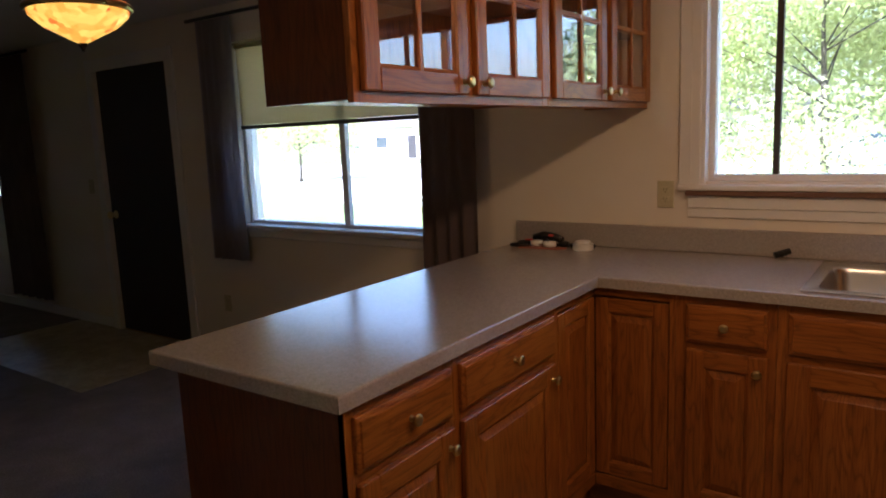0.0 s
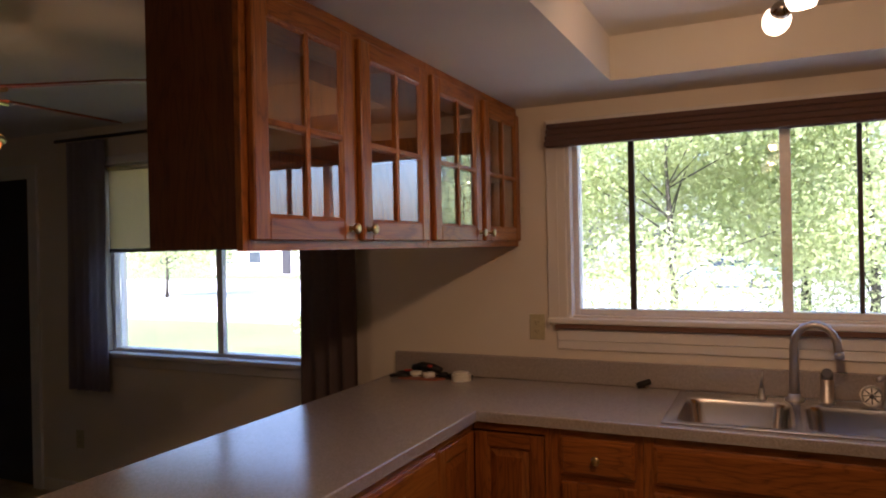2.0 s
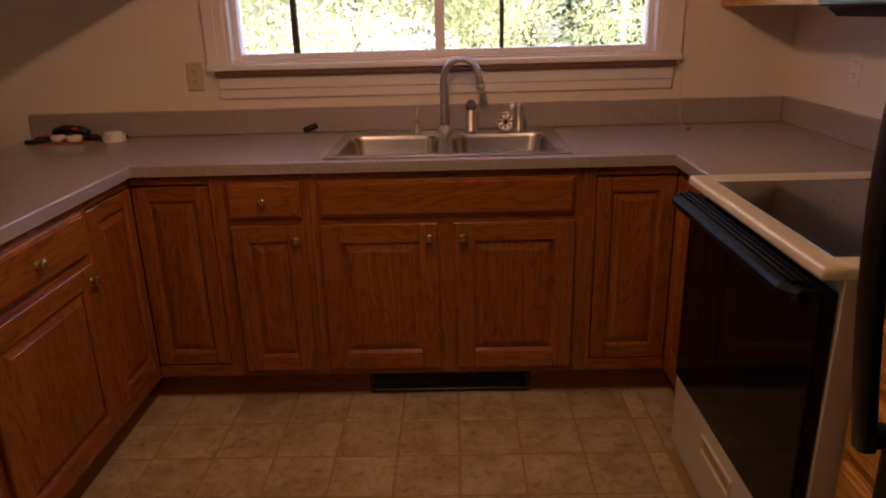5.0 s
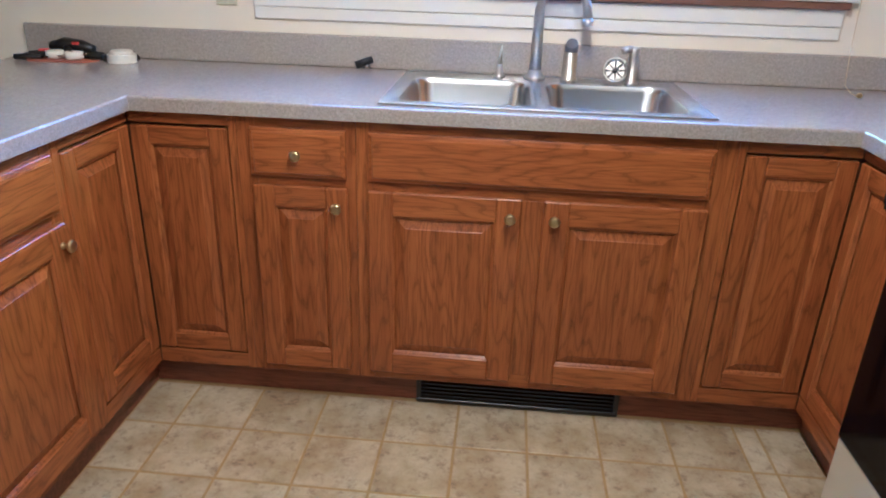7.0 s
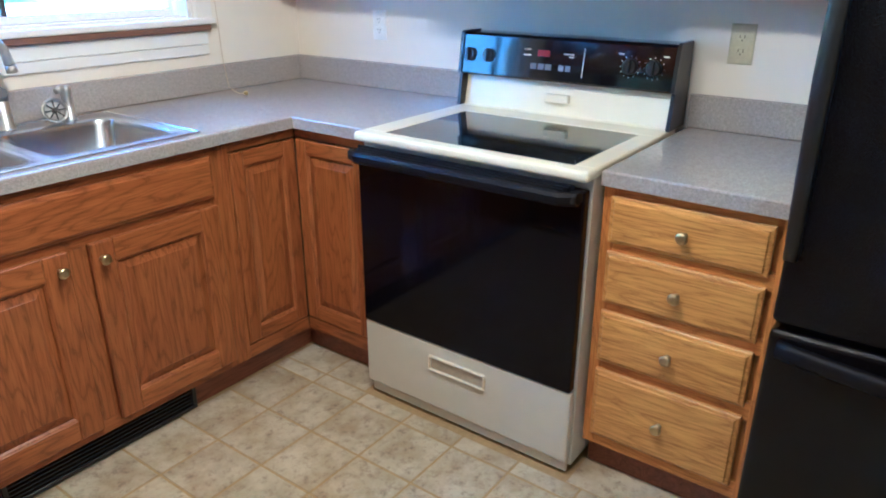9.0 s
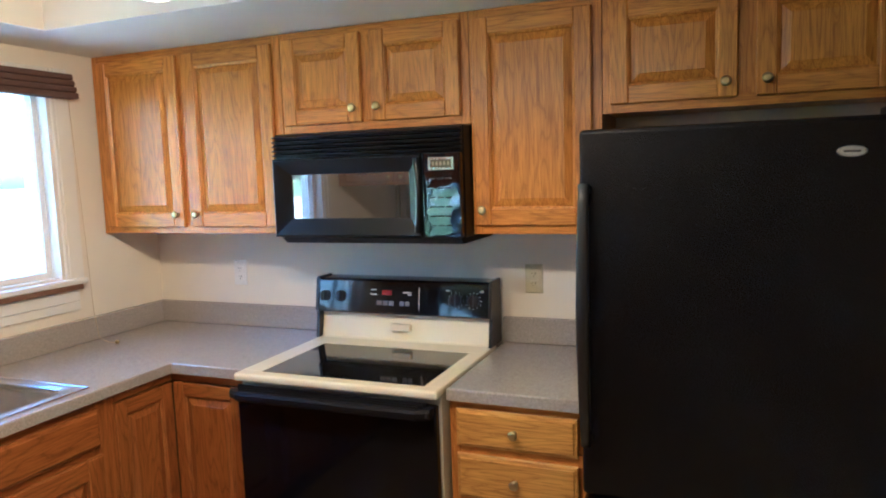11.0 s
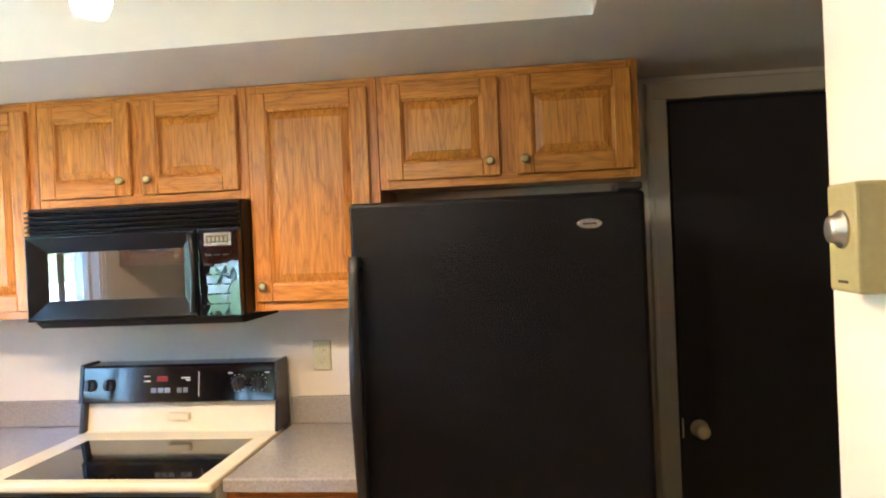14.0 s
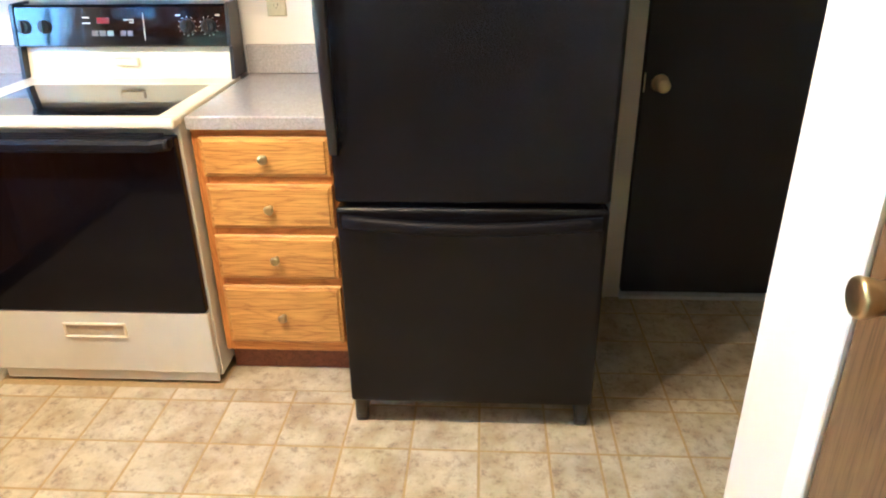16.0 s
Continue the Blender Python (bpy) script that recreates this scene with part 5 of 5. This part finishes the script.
# ---- loose things on the counter ----
CT = 0.9145
c = empty("tape_roll", (-2.745, -0.115, CT), "roll of white tape lying on the countertop", "tape roll")
bm = bmesh.new()
turned(bm, (-2.745, -0.115, CT), (0, 0, 1), [(0, 0.020), (0, 0.045), (0.026, 0.045), (0.026, 0.020)], 32, smooth=False)
part("roll", bm, WHITE_PLASTIC, c)
bm = bmesh.new()
turned(bm, (-2.745, -0.115, CT + 0.0262), (0, 0, 1), [(0, 0.036), (0.010, 0.035), (0.012, 0.030)], 32)
part("core", bm, WHITE_PLASTIC, c)
RED = plain("red_rubber", (0.55, 0.05, 0.03), 0.5)
for k, (x, y) in enumerate(((-2.90, -0.13), (-2.97, -0.12))):
    part("tape_roll", turned(bmesh.new(), (x, y, CT + 0.006), (0, 0, 1), [(0, 0.026), (0.003, 0.029), (0.022, 0.029), (0.024, 0.022)], 24), WHITE_PLASTIC, None, "small roll of white thread-seal tape", "tape roll", "small tape rolls")
bm = bmesh.new()
loft(bm, [[(-3.03 + 0.20 * a, -0.135 + 0.05 * b, z) for a, b in ((-0.2, 0), (0, -0.9), (0.9, -0.7), (1.05, 0.2), (0.3, 0.8))] for z in (CT, CT + 0.005)])
part("tool_card", bm, plain("orange_brown_card", (0.35, 0.12, 0.06), 0.5), None, "orange-brown card under the tools", "card")


def pliers(cx, cy, ang, size, label):
    c = empty("pliers", (cx, cy, CT), label, "pliers", "hand tools")
    r = Matrix.Rotation(radians(ang), 3, "Z")

    def at(x, y, z):
        return Vector((cx, cy, 0)) + r @ Vector((x * size, y * size, 0)) + Vector((0, 0, z))

    z = CT + 0.012
    part("jaws", tube(bmesh.new(), [at(-0.02, 0, z), at(0.02, 0, z), at(0.055, 0, z), at(0.085, 0.002, z)], [0.009, 0.012, 0.009, 0.004], 8), BLACK_MATT, c)
    for s in (-1, 1):
        part("grip", tube(bmesh.new(), [at(-0.02, 0.004 * s, z), at(-0.055, 0.022 * s, z), at(-0.10, 0.028 * s, z), at(-0.15, 0.022 * s, z)], [0.008, 0.0115, 0.0115, 0.009], 8), BLACK_PLASTIC, c)
    part("grip_inset", tube(bmesh.new(), [at(-0.07, 0.026, z + 0.007), at(-0.12, 0.028, z + 0.007)], 0.008, 8), RED, c, "red rubber inset")


pliers(-2.84, -0.085, 170, 0.9, "black pliers with red grips on the countertop")
pliers(-2.93, -0.065, 20, 1.0, "black and red adjustable pliers on the countertop")
c = empty("drill_driver", (-2.96, -0.07, CT), "black cordless tool lying on the countertop", "hand tool")
part("housing", tube(bmesh.new(), [(-3.01, -0.07, CT + 0.035), (-2.96, -0.07, CT + 0.045), (-2.90, -0.075, CT + 0.040), (-2.86, -0.078, CT + 0.032)], [0.016, 0.022, 0.020, 0.012], 10), BLACK_PLASTIC, c)
part("handle", tube(bmesh.new(), [(-2.95, -0.075, CT + 0.035), (-2.93, -0.11, CT + 0.018), (-2.90, -0.14, CT + 0.016)], [0.016, 0.014, 0.015], 10), BLACK_PLASTIC, c)
part("trigger", box(-2.925, -0.0 - 2.90, -0.095, -0.08, CT + 0.045, CT + 0.055, 0.002), RED, c)
c = empty("screwdriver", (-3.05, -0.15, CT), "screwdriver with a black handle lying on the countertop", "screwdriver")
part("handle", tube(bmesh.new(), [(-3.08, -0.17, CT + 0.011), (-3.03, -0.155, CT + 0.011), (-3.0, -0.15, CT + 0.010)], [0.009, 0.011, 0.006], 10), BLACK_PLASTIC, c)
part("shaft", tube(bmesh.new(), [(-3.0, -0.15, CT + 0.010), (-2.86, -0.12, CT + 0.022)], 0.003, 8), CHROME, c)
c = empty("faucet_adapter", (-1.95, -0.075, CT), "short black pipe fitting lying beside the sink", "pipe fitting")
part("pipe", tube(bmesh.new(), [(-1.977, -0.085, CT + 0.018), (-1.925, -0.065, CT + 0.036)], 0.0125, 14), BLACK_PLASTIC, c)
part("collar", turned(bmesh.new(), (-1.942, -0.078, CT), (0, 0, 1), [(0, 0.009), (0.012, 0.009), (0.02, 0.007)], 12), CHROME, c)


# ---- ceiling fan with a stained-glass lamp ----
def ceiling_fan():
    cx, cy = FAN
    c = empty("ceiling_fan", (cx, cy, H), "brass ceiling fan with wooden blades and a lit amber bowl", "ceiling fan")
    part("canopy", turned(bmesh.new(), (cx, cy, H), (0, 0, -1), [(0, 0.07), (0.03, 0.065), (0.05, 0.02), (0.23, 0.018)], 24), BRASS, c)
    part("motor", turned(bmesh.new(), (cx, cy, H - 0.22), (0, 0, -1), [(0, 0.06), (0.02, 0.12), (0.07, 0.125), (0.10, 0.08), (0.14, 0.05)], 28), BRASS, c)
    wood = oak("reddish_blade_wood", 0, (0.30, 0.10, 0.045), (0.14, 0.045, 0.02))
    for k in range(5):
        a = radians(20 + 72 * k)
        u, v = Vector((math.cos(a), math.sin(a), 0)), Vector((-math.sin(a), math.cos(a), 0.2)).normalized()
        o = Vector((cx, cy, H - 0.29))
        part("blade_iron", tube(bmesh.new(), [o + u * 0.08, o + u * 0.20], 0.010, 8), BRASS, c)
        bm = bmesh.new()
        pts = [(0.17, -0.05), (0.56, -0.068), (0.62, -0.04), (0.635, 0), (0.62, 0.04), (0.56, 0.068), (0.17, 0.05)]
        loft(bm, [[o + u * p + v * q + Vector((0, 0, h)) for p, q in pts] for h in (0.004, 0.010)])
        part("blade", bm, wood, c)
    zb = H - 0.415
    m = Mat("amber_art_glass", (0.8, 0.4, 0.1), 0.3)
    vor = m.n("TexVoronoi", Scale=42.0)
    m.link(m.coords(), 0, vor, "Vector")
    r = m.ramp(vor, "Color", [(0.2, (1.0, 0.62, 0.08)), (0.7, (1.0, 0.38, 0.03)), (0.9, (0.8, 0.08, 0.01))])
    m.t.links.new(r.outputs[0], m.b.inputs["Emission Color"])
    m.b.inputs["Emission Strength"].default_value = 0.24
    bm = bmesh.new()
    turned(bm, (cx, cy, zb), (0, 0, -1), [(0, 0.15), (0.035, 0.143), (0.07, 0.105), (0.10, 0.048), (0.118, 0.014), (0.11, 0.012), (0.095, 0.043), (0.065, 0.100), (0.03, 0.138), (0.004, 0.145)], 32)
    b = part("bowl_shade", bm, m.m, c, "lit amber and red art-glass bowl")
    b.visible_shadow = False
    part("rim", tube(bmesh.new(), [(cx + 0.149 * math.cos(a), cy + 0.149 * math.sin(a), zb - 0.012) for a in [2 * math.pi * i / 24 for i in range(25)]], 0.011, 8), BRASS, b, "dark pierced metal rim")
    part("finial", turned(bmesh.new(), (cx, cy, zb - 0.113), (0, 0, -1), [(0, 0.014), (0.012, 0.014), (0.022, 0.006), (0.03, 0.004)], 14), BLACK_PLASTIC, c)
    for k in range(3):
        a = radians(40 + 120 * k)
        p = Vector((cx + 0.06 * math.cos(a), cy + 0.06 * math.sin(a), H - 0.37))
        part("bulb", turned(bmesh.new(), p, (0, 0, -1), [(0, 0.01), (0.015, 0.018), (0.035, 0.022), (0.05, 0.012)], 14), SHADE_GLOW, c, "lit bulb")
    part("rod", tube(bmesh.new(), [(cx, cy, H - 0.34), (cx, cy, zb - 0.11)], 0.006, 8), BRASS, c)
    lp = new("lamp_fan", bpy.data.lights.new("lamp_fan", "POINT"))
    lp.data.energy, lp.data.shadow_soft_size, lp.data.color = BULB * 0.5, 0.08, (1.0, 0.55, 0.22)
    lp.location = (cx, cy, H - 0.45)


FAN = (-3.70, -1.735)
ceiling_fan()

# ---- outside ----
def grass():
    m = Mat("lawn_grass", rough=0.9)
    at = m.coords(shift=False)
    a = m.noise(at, 0.35, 4.0)
    b = m.noise(at, 30.0, 3.0)
    m.base(m.mix(0.6, m.ramp(a, "Fac", [(0.3, (0.10, 0.14, 0.035)), (0.7, (0.17, 0.21, 0.06))]), m.ramp(b, "Fac", [(0.3, 0.55), (0.7, 1.1)]), "MULTIPLY"))
    return m.m


GZ0 = -0.55
ground = bmesh.new()
bx(ground, -400, 400, -400, 400, GZ0 - 0.2, GZ0)
part("ground", ground, grass(), None, "green lawn to the horizon", kind="structure", keep=True)
part("road", box(-200, 200, 23.0, 38.0, GZ0, GZ0 + 0.02), plain("sunlit_pale_concrete", (0.56, 0.55, 0.51), 0.9, 0, 0.08, 20), None, "wide pale concrete street", kind="structure", keep=True)
part("driveway", box(-38.0, 4.4, 13.2, 22.95, GZ0, GZ0 + 0.03), plain("pale_concrete", (0.55, 0.54, 0.50), 0.9, 0, 0.1, 10), None, "pale concrete driveway", kind="structure", keep=True)
# Out-of-view pale ground, added to throw sunlight up through the kitchen window.
part("patio", box(-2.8, 4.4, 0.3, 13.19, GZ0, GZ0 + 0.03), plain("light_bounce_concrete", (0.55, 0.54, 0.50), 0.9, 0, 0.1, 10), None, "unseen pale slab that bounces sunlight into the kitchen window", kind="structure", keep=True)
part("foundation", box(WEST - 0.12, 0.12, SOUTH - 0.12, 0.16, GZ0 - 0.05, -0.121), plain("grey_block", (0.3, 0.3, 0.29), 0.9), None, "grey block foundation of the house", kind="structure", keep=True)


def leaf_skin(name, a, b):
    m = Mat(name, rough=0.6)
    n = m.n("NewGeometry")
    r = m.ramp(n, "Random Per Island", [(0.0, a), (1.0, b)])
    m.base(r)
    tr = m.n("BsdfTranslucent")
    m.link(r, 0, tr, "Color")
    mx = m.n("MixShader", Fac=0.5)
    m.link(m.b, 0, mx, 1)
    m.link(tr, 0, mx, 2)
    m.link(mx, 0, m.t.nodes["Material Output"], 0)
    return m.m


BARK = plain("grey_brown_bark", (0.075, 0.065, 0.045), 0.95, 0, 0.3, 12)
LEAF_A = leaf_skin("light_green_leaves", (0.42, 0.47, 0.20), (0.56, 0.60, 0.30))
LEAF_B = leaf_skin("dark_green_needles", (0.07, 0.13, 0.06), (0.24, 0.32, 0.18))


def crown_mesh(blobs, count, size, seed):
    """Many small leaves strewn through clumps."""
    r = np.random.default_rng(seed)
    pick = r.choice(len(blobs), count, p=np.array([b[3] ** 2 for b in blobs]) / sum(b[3] ** 2 for b in blobs))
    c = np.array([b[:3] for b in blobs])[pick]
    rad = np.array([b[3] for b in blobs])[pick][:, None]
    d = r.normal(size=(count, 3))
    d /= np.linalg.norm(d, axis=1, keepdims=True)
    p = c + d * rad * r.uniform(0.35, 1.05, (count, 1)) * [1, 1, 0.8]
    u = r.normal(size=(count, 3))
    u /= np.linalg.norm(u, axis=1, keepdims=True)
    v = np.cross(u, r.normal(size=(count, 3)))
    v /= np.linalg.norm(v, axis=1, keepdims=True)
    s = size * r.uniform(0.6, 1.3, (count, 1))
    quad = np.stack([p - u * s, p + v * s * 0.55, p + u * s, p - v * s * 0.55], 1).reshape(-1, 3)
    mesh = bpy.data.meshes.new("crown")
    mesh.from_pydata(quad.tolist(), [], [(4 * i, 4 * i + 1, 4 * i + 2, 4 * i + 3) for i in range(count)])
    return mesh


def tree(x, y, h, spread, leaves, seed, label, count=9000, size=0.10, low=0.28):
    rnd = random.Random(seed)
    c = empty("tree", (x, y, GZ0), label, "tree", "trees")
    bm = bmesh.new()
    th = h * 0.72
    tube(bm, [(x, y, GZ0 - 0.1), (x + 0.05, y, GZ0 + th * 0.3), (x - 0.05, y + 0.05, GZ0 + th * 0.7), (x, y, GZ0 + th)], [h * 0.015, h * 0.010, h * 0.004, h * 0.002], 10)
    blobs = []
    for k in range(20):
        a, zz = rnd.uniform(0, 6.28), GZ0 + h * rnd.uniform(low, 0.92)
        rr = spread * rnd.uniform(0.35, 0.95) * (1 - 0.4 * (zz - GZ0) / h)
        e = (x + rr * math.cos(a), y + rr * math.sin(a), zz + 0.2)
        tube(bm, [(x, y, min(zz - h * 0.12, GZ0 + th * 0.95)), ((x + e[0]) / 2, (y + e[1]) / 2, zz - h * 0.03), e], [h * 0.0025, h * 0.0015, h * 0.001], 6)
        blobs.append((*e, spread * rnd.uniform(0.34, 0.56)))
    part("trunk", bm, BARK, c)
    ob = new("crown", crown_mesh(blobs, count, size, seed))
    ob.data.materials.append(leaves)
    ob.parent = c
    ob.location = -c.location
    tagged(ob, kind="stuff")
    return c


tree(-2.9, 8.4, 6.5, 3.0, LEAF_A, 1, "leafy light green tree in the front lawn", 90000, 0.036, 0.16)
tree(0.0, 10.2, 7.0, 2.2, LEAF_A, 2, "leafy light green tree beside the driveway", 36000, 0.04, 0.14)
tree(-0.9, 12.5, 8.5, 3.4, LEAF_A, 3, "tall light green tree near the street", 16000, 0.075, 0.25)
tree(2.9, 14.5, 4.4, 1.7, LEAF_B, 4, "dark green bushy conifer in the side lawn", 24000, 0.07, 0.1)
tree(-17.0, 42.0, 9.5, 4.0, LEAF_A, 6, "broad green tree across the road", 7000, 0.22, 0.25)
tree(3.0, 42.0, 9.0, 4.2, LEAF_A, 7, "green tree across the street", 7000, 0.22, 0.2)
tree(15.0, 41.0, 9.0, 4.0, LEAF_B, 8, "dark green tree across the street", 7000, 0.2, 0.1)
tree(-30.0, 41.0, 8.0, 3.6, LEAF_A, 9, "dark tree down the street", 5000, 0.22, 0.2)


tree(-27.0, 21.0, 6.2, 3.6, LEAF_A, 10, "light green tree beyond the lawn", 16000, 0.09, 0.3)


def bush(x, y, r, seed, leaves, label):
    rnd = random.Random(seed)
    c = empty("bush", (x, y, GZ0), label, "bush", "bushes")
    bl = [(x + rnd.uniform(-r, r), y + rnd.uniform(-r, r) * 0.6, GZ0 + rnd.uniform(0.3, 1.0) * r, r * 0.6) for _ in range(7)]
    bm = bmesh.new()
    for b in bl:
        tube(bm, [(x, y, GZ0 - 0.02), b[:3]], [0.03, 0.01], 6)
    part("stems", bm, BARK, c)
    ob = new("foliage", crown_mesh(bl, 3500, 0.07, seed))
    ob.data.materials.append(leaves)
    ob.parent = c
    ob.location = -c.location
    tagged(ob, kind="stuff")


bush(2.6, 7.0, 0.8, 21, LEAF_B, "dark rounded shrub on the lawn")
bush(-6.4, 11.5, 0.9, 22, LEAF_A, "light green shrub on the lawn")
bush(-9.0, 9.0, 0.8, 23, LEAF_A, "light green shrub by the walk")


def car(x, y, color, label, seed=0):
    """A parked car that points along x."""
    c = empty("car", (x, y, GZ0), label, "car", "parked cars")
    body = plain("car_paint_" + str(seed), color, 0.25, 0.0, 0.02)
    g = GZ0
    prof = [(-2.2, 0.35), (-2.25, 0.7), (-2.05, 0.92), (-1.2, 0.98), (-0.6, 1.42), (0.9, 1.45), (1.65, 1.0), (2.2, 0.9), (2.25, 0.35)]
    bm = bmesh.new()
    loft(bm, [[(x + a, y + s * (0.85 if b < 1.1 else 0.7), g + b) for a, b in prof] for s in (-1, 1)])
    part("body", bm, body, c)
    bm = bmesh.new()
    for s in (-1, 1):
        loft(bm, [[(x + a, y + s * w, g + b) for a, b in ((-1.0, 1.02), (-0.55, 1.36), (0.85, 1.38), (1.4, 1.02))] for w in (0.80, 0.865)])
    part("side_window", bm, plain("car_glass_" + str(seed), (0.03, 0.04, 0.05), 0.05), c)
    for a in (-1.4, 1.4):
        for s in (-1, 1):
            w = part("wheel", turned(bmesh.new(), (x + a, y + s * 0.70, g + 0.33), (0, s, 0), [(0, 0.33), (0.18, 0.33), (0.19, 0.30)], 20), BLACK_MATT, c)
            part("hub_cap", turned(bmesh.new(), (x + a, y + s * 0.892, g + 0.33), (0, s, 0), [(0, 0.19), (0.01, 0.17), (0.012, 0.05)], 16), CHROME, w)


car(-3.4, 31.0, (0.22, 0.33, 0.46), "pale blue car parked at the street", 1)
car(-15.5, 31.5, (0.75, 0.75, 0.75), "white car parked at the street", 2)
car(6.2, 29.5, (0.5, 0.06, 0.06), "red car parked down the street", 3)


def house(x, y, w, d, h, wallc, roofc, label, seed):
    c = empty("house", (x, y, GZ0), label, "house", "houses over the street")
    g = GZ0
    siding = plain("siding_" + str(seed), wallc, 0.8)
    part("wall", box(x - w / 2, x + w / 2, y, y + d, g - 0.1, g + h), siding, c)
    bm = bmesh.new()
    loft(bm, [[(xx, y - 0.5, g + h), (xx, y + d + 0.5, g + h), (xx, y + d / 2, g + h + 2.0)] for xx in (x - w / 2 - 0.4, x + w / 2 + 0.4)])
    part("roof", bm, plain("shingles_" + str(seed), roofc, 0.95, 0, 0.2, 4), c)
    for k in range(4):
        if k == 2:
            part("door", box(x - w / 2 + w * (k + 0.5) / 4 - 0.45, x - w / 2 + w * (k + 0.5) / 4 + 0.45, y - 0.05, y, g + 0.1, g + 2.15), BLACK_DOOR, c)
            continue
        cx = x - w / 2 + w * (k + 0.5) / 4
        wn_ = part("window", box(cx - 0.75, cx + 0.75, y - 0.06, y, g + 1.0, g + 2.2, 0.02), VINYL_WHITE, c)
        part("pane", box(cx - 0.66, cx + 0.66, y - 0.07, y - 0.061, g + 1.09, g + 2.11), plain("far_pane_%d_%d" % (seed, k), (0.05, 0.06, 0.07), 0.05), wn_)


house(-19, 47, 15, 9, 2.9, (0.55, 0.50, 0.44), (0.13, 0.11, 0.10), "tan single-storey house across the street", 1)
house(7, 48, 14, 9, 2.9, (0.60, 0.60, 0.58), (0.16, 0.15, 0.15), "pale single-storey house across the street", 2)
house(-42, 47, 14, 9, 2.9, (0.60, 0.55, 0.50), (0.20, 0.19, 0.18), "pale single-storey house down the street", 3)
pole = empty("flag_pole", (2.1, 12.0, GZ0), "tall white pole in the lawn", "pole")
part("shaft", turned(bmesh.new(), (2.1, 12.0, GZ0), (0, 0, 1), [(0, 0.07), (3.0, 0.06), (6.5, 0.045)], 12), VINYL_WHITE, pole)
part("cap", turned(bmesh.new(), (2.1, 12.0, GZ0 + 6.5), (0, 0, 1), [(0, 0.03), (0.04, 0.08), (0.12, 0.08), (0.16, 0.02)], 12), BRIGHT_BRASS, pole)
# Board fence in the lawn.
fence = empty("fence", (-9.6, 10.6, GZ0), "grey weathered board fence beside the lawn", "fence")
BOARD = plain("weathered_board", (0.33, 0.32, 0.30), 0.9)
for k in range(18):
    part("board", box(-11.4 + 0.2 * k, -11.22 + 0.2 * k, 10.6, 10.62, GZ0, GZ0 + 1.25 + 0.02 * (k % 3)), BOARD, fence)
for z in (0.3, 1.0):
    part("fence_rail", box(-11.4, -7.8, 10.621, 10.66, GZ0 + z, GZ0 + z + 0.08), BOARD, fence)
for k in range(3):
    part("post", box(-11.4 + 1.76 * k, -11.3 + 1.76 * k, 10.661, 10.75, GZ0 - 0.1, GZ0 + 1.3), BOARD, fence)

# ---- floor tiles, last ----
P = 0.2035
tiles = empty("floor_tiles", (-1.4, -2.0, 0), "mottled beige square vinyl tiles with tan joints", kind="structure")
proto = {}


def tile_mesh(w, d):
    key = (round(w, 4), round(d, 4))
    if key not in proto:
        bm = box(-w / 2, w / 2, -d / 2, d / 2, -0.010, 0.0, 0.0012)
        me = bpy.data.meshes.new("tile")
        bm.to_mesh(me)
        bm.free()
        me.materials.append(TILE)
        proto[key] = me
    return proto[key]


def lay(x0, x1, y0, y1):
    k0, k1 = math.floor((x0 + 0.96) / P), math.ceil((x1 + 0.96) / P)
    j0, j1 = math.floor((y0 + 0.77) / P), math.ceil((y1 + 0.77) / P)
    for k in range(k0, k1):
        for j in range(j0, j1):
            a, b = max(x0, -0.96 + P * k), min(x1, -0.96 + P * (k + 1))
            c_, d_ = max(y0, -0.77 + P * j), min(y1, -0.77 + P * (j + 1))
            if b - a < 0.02 or d_ - c_ < 0.02:
                continue
            g = 0.004
            ob = new("tile", tile_mesh(b - a - 2 * g, d_ - c_ - 2 * g))
            ob.parent = tiles
            ob.location = Vector(((a + b) / 2, (c_ + d_) / 2, 0)) - tiles.location


lay(-2.53, -0.69, -2.95, -0.556)
lay(-0.69, -0.0, -4.0, -2.80)
lay(-1.386, -0.69, -4.0, -2.95)
lay(-2.53, -1.386, -3.13, -2.95)
lay(-0.69, -0.556, -0.96, -0.556)
part("grout_bed", box(-2.53, -0.001, -2.95, -0.556, -0.0095, -0.0022), GROUT, None, "tan grout lines between the tiles", kind="structure", keep=True)
bm = bmesh.new()
bx(bm, -3.02, -2.5305, SOUTH, -1.93, -0.012, -0.0005)
bx(bm, -2.5295, -1.39, SOUTH, -3.25, -0.012, -0.0005)
bx(bm, -1.386, 0.0, SOUTH, -4.001, -0.012, -0.0005)
bx(bm, -0.689, 0.0, -2.7995, -1.74, -0.012, -0.0005)
part("floor_vinyl", bm, TILE, None, "beige vinyl floor at the edges of the kitchen", kind="structure", keep=True)
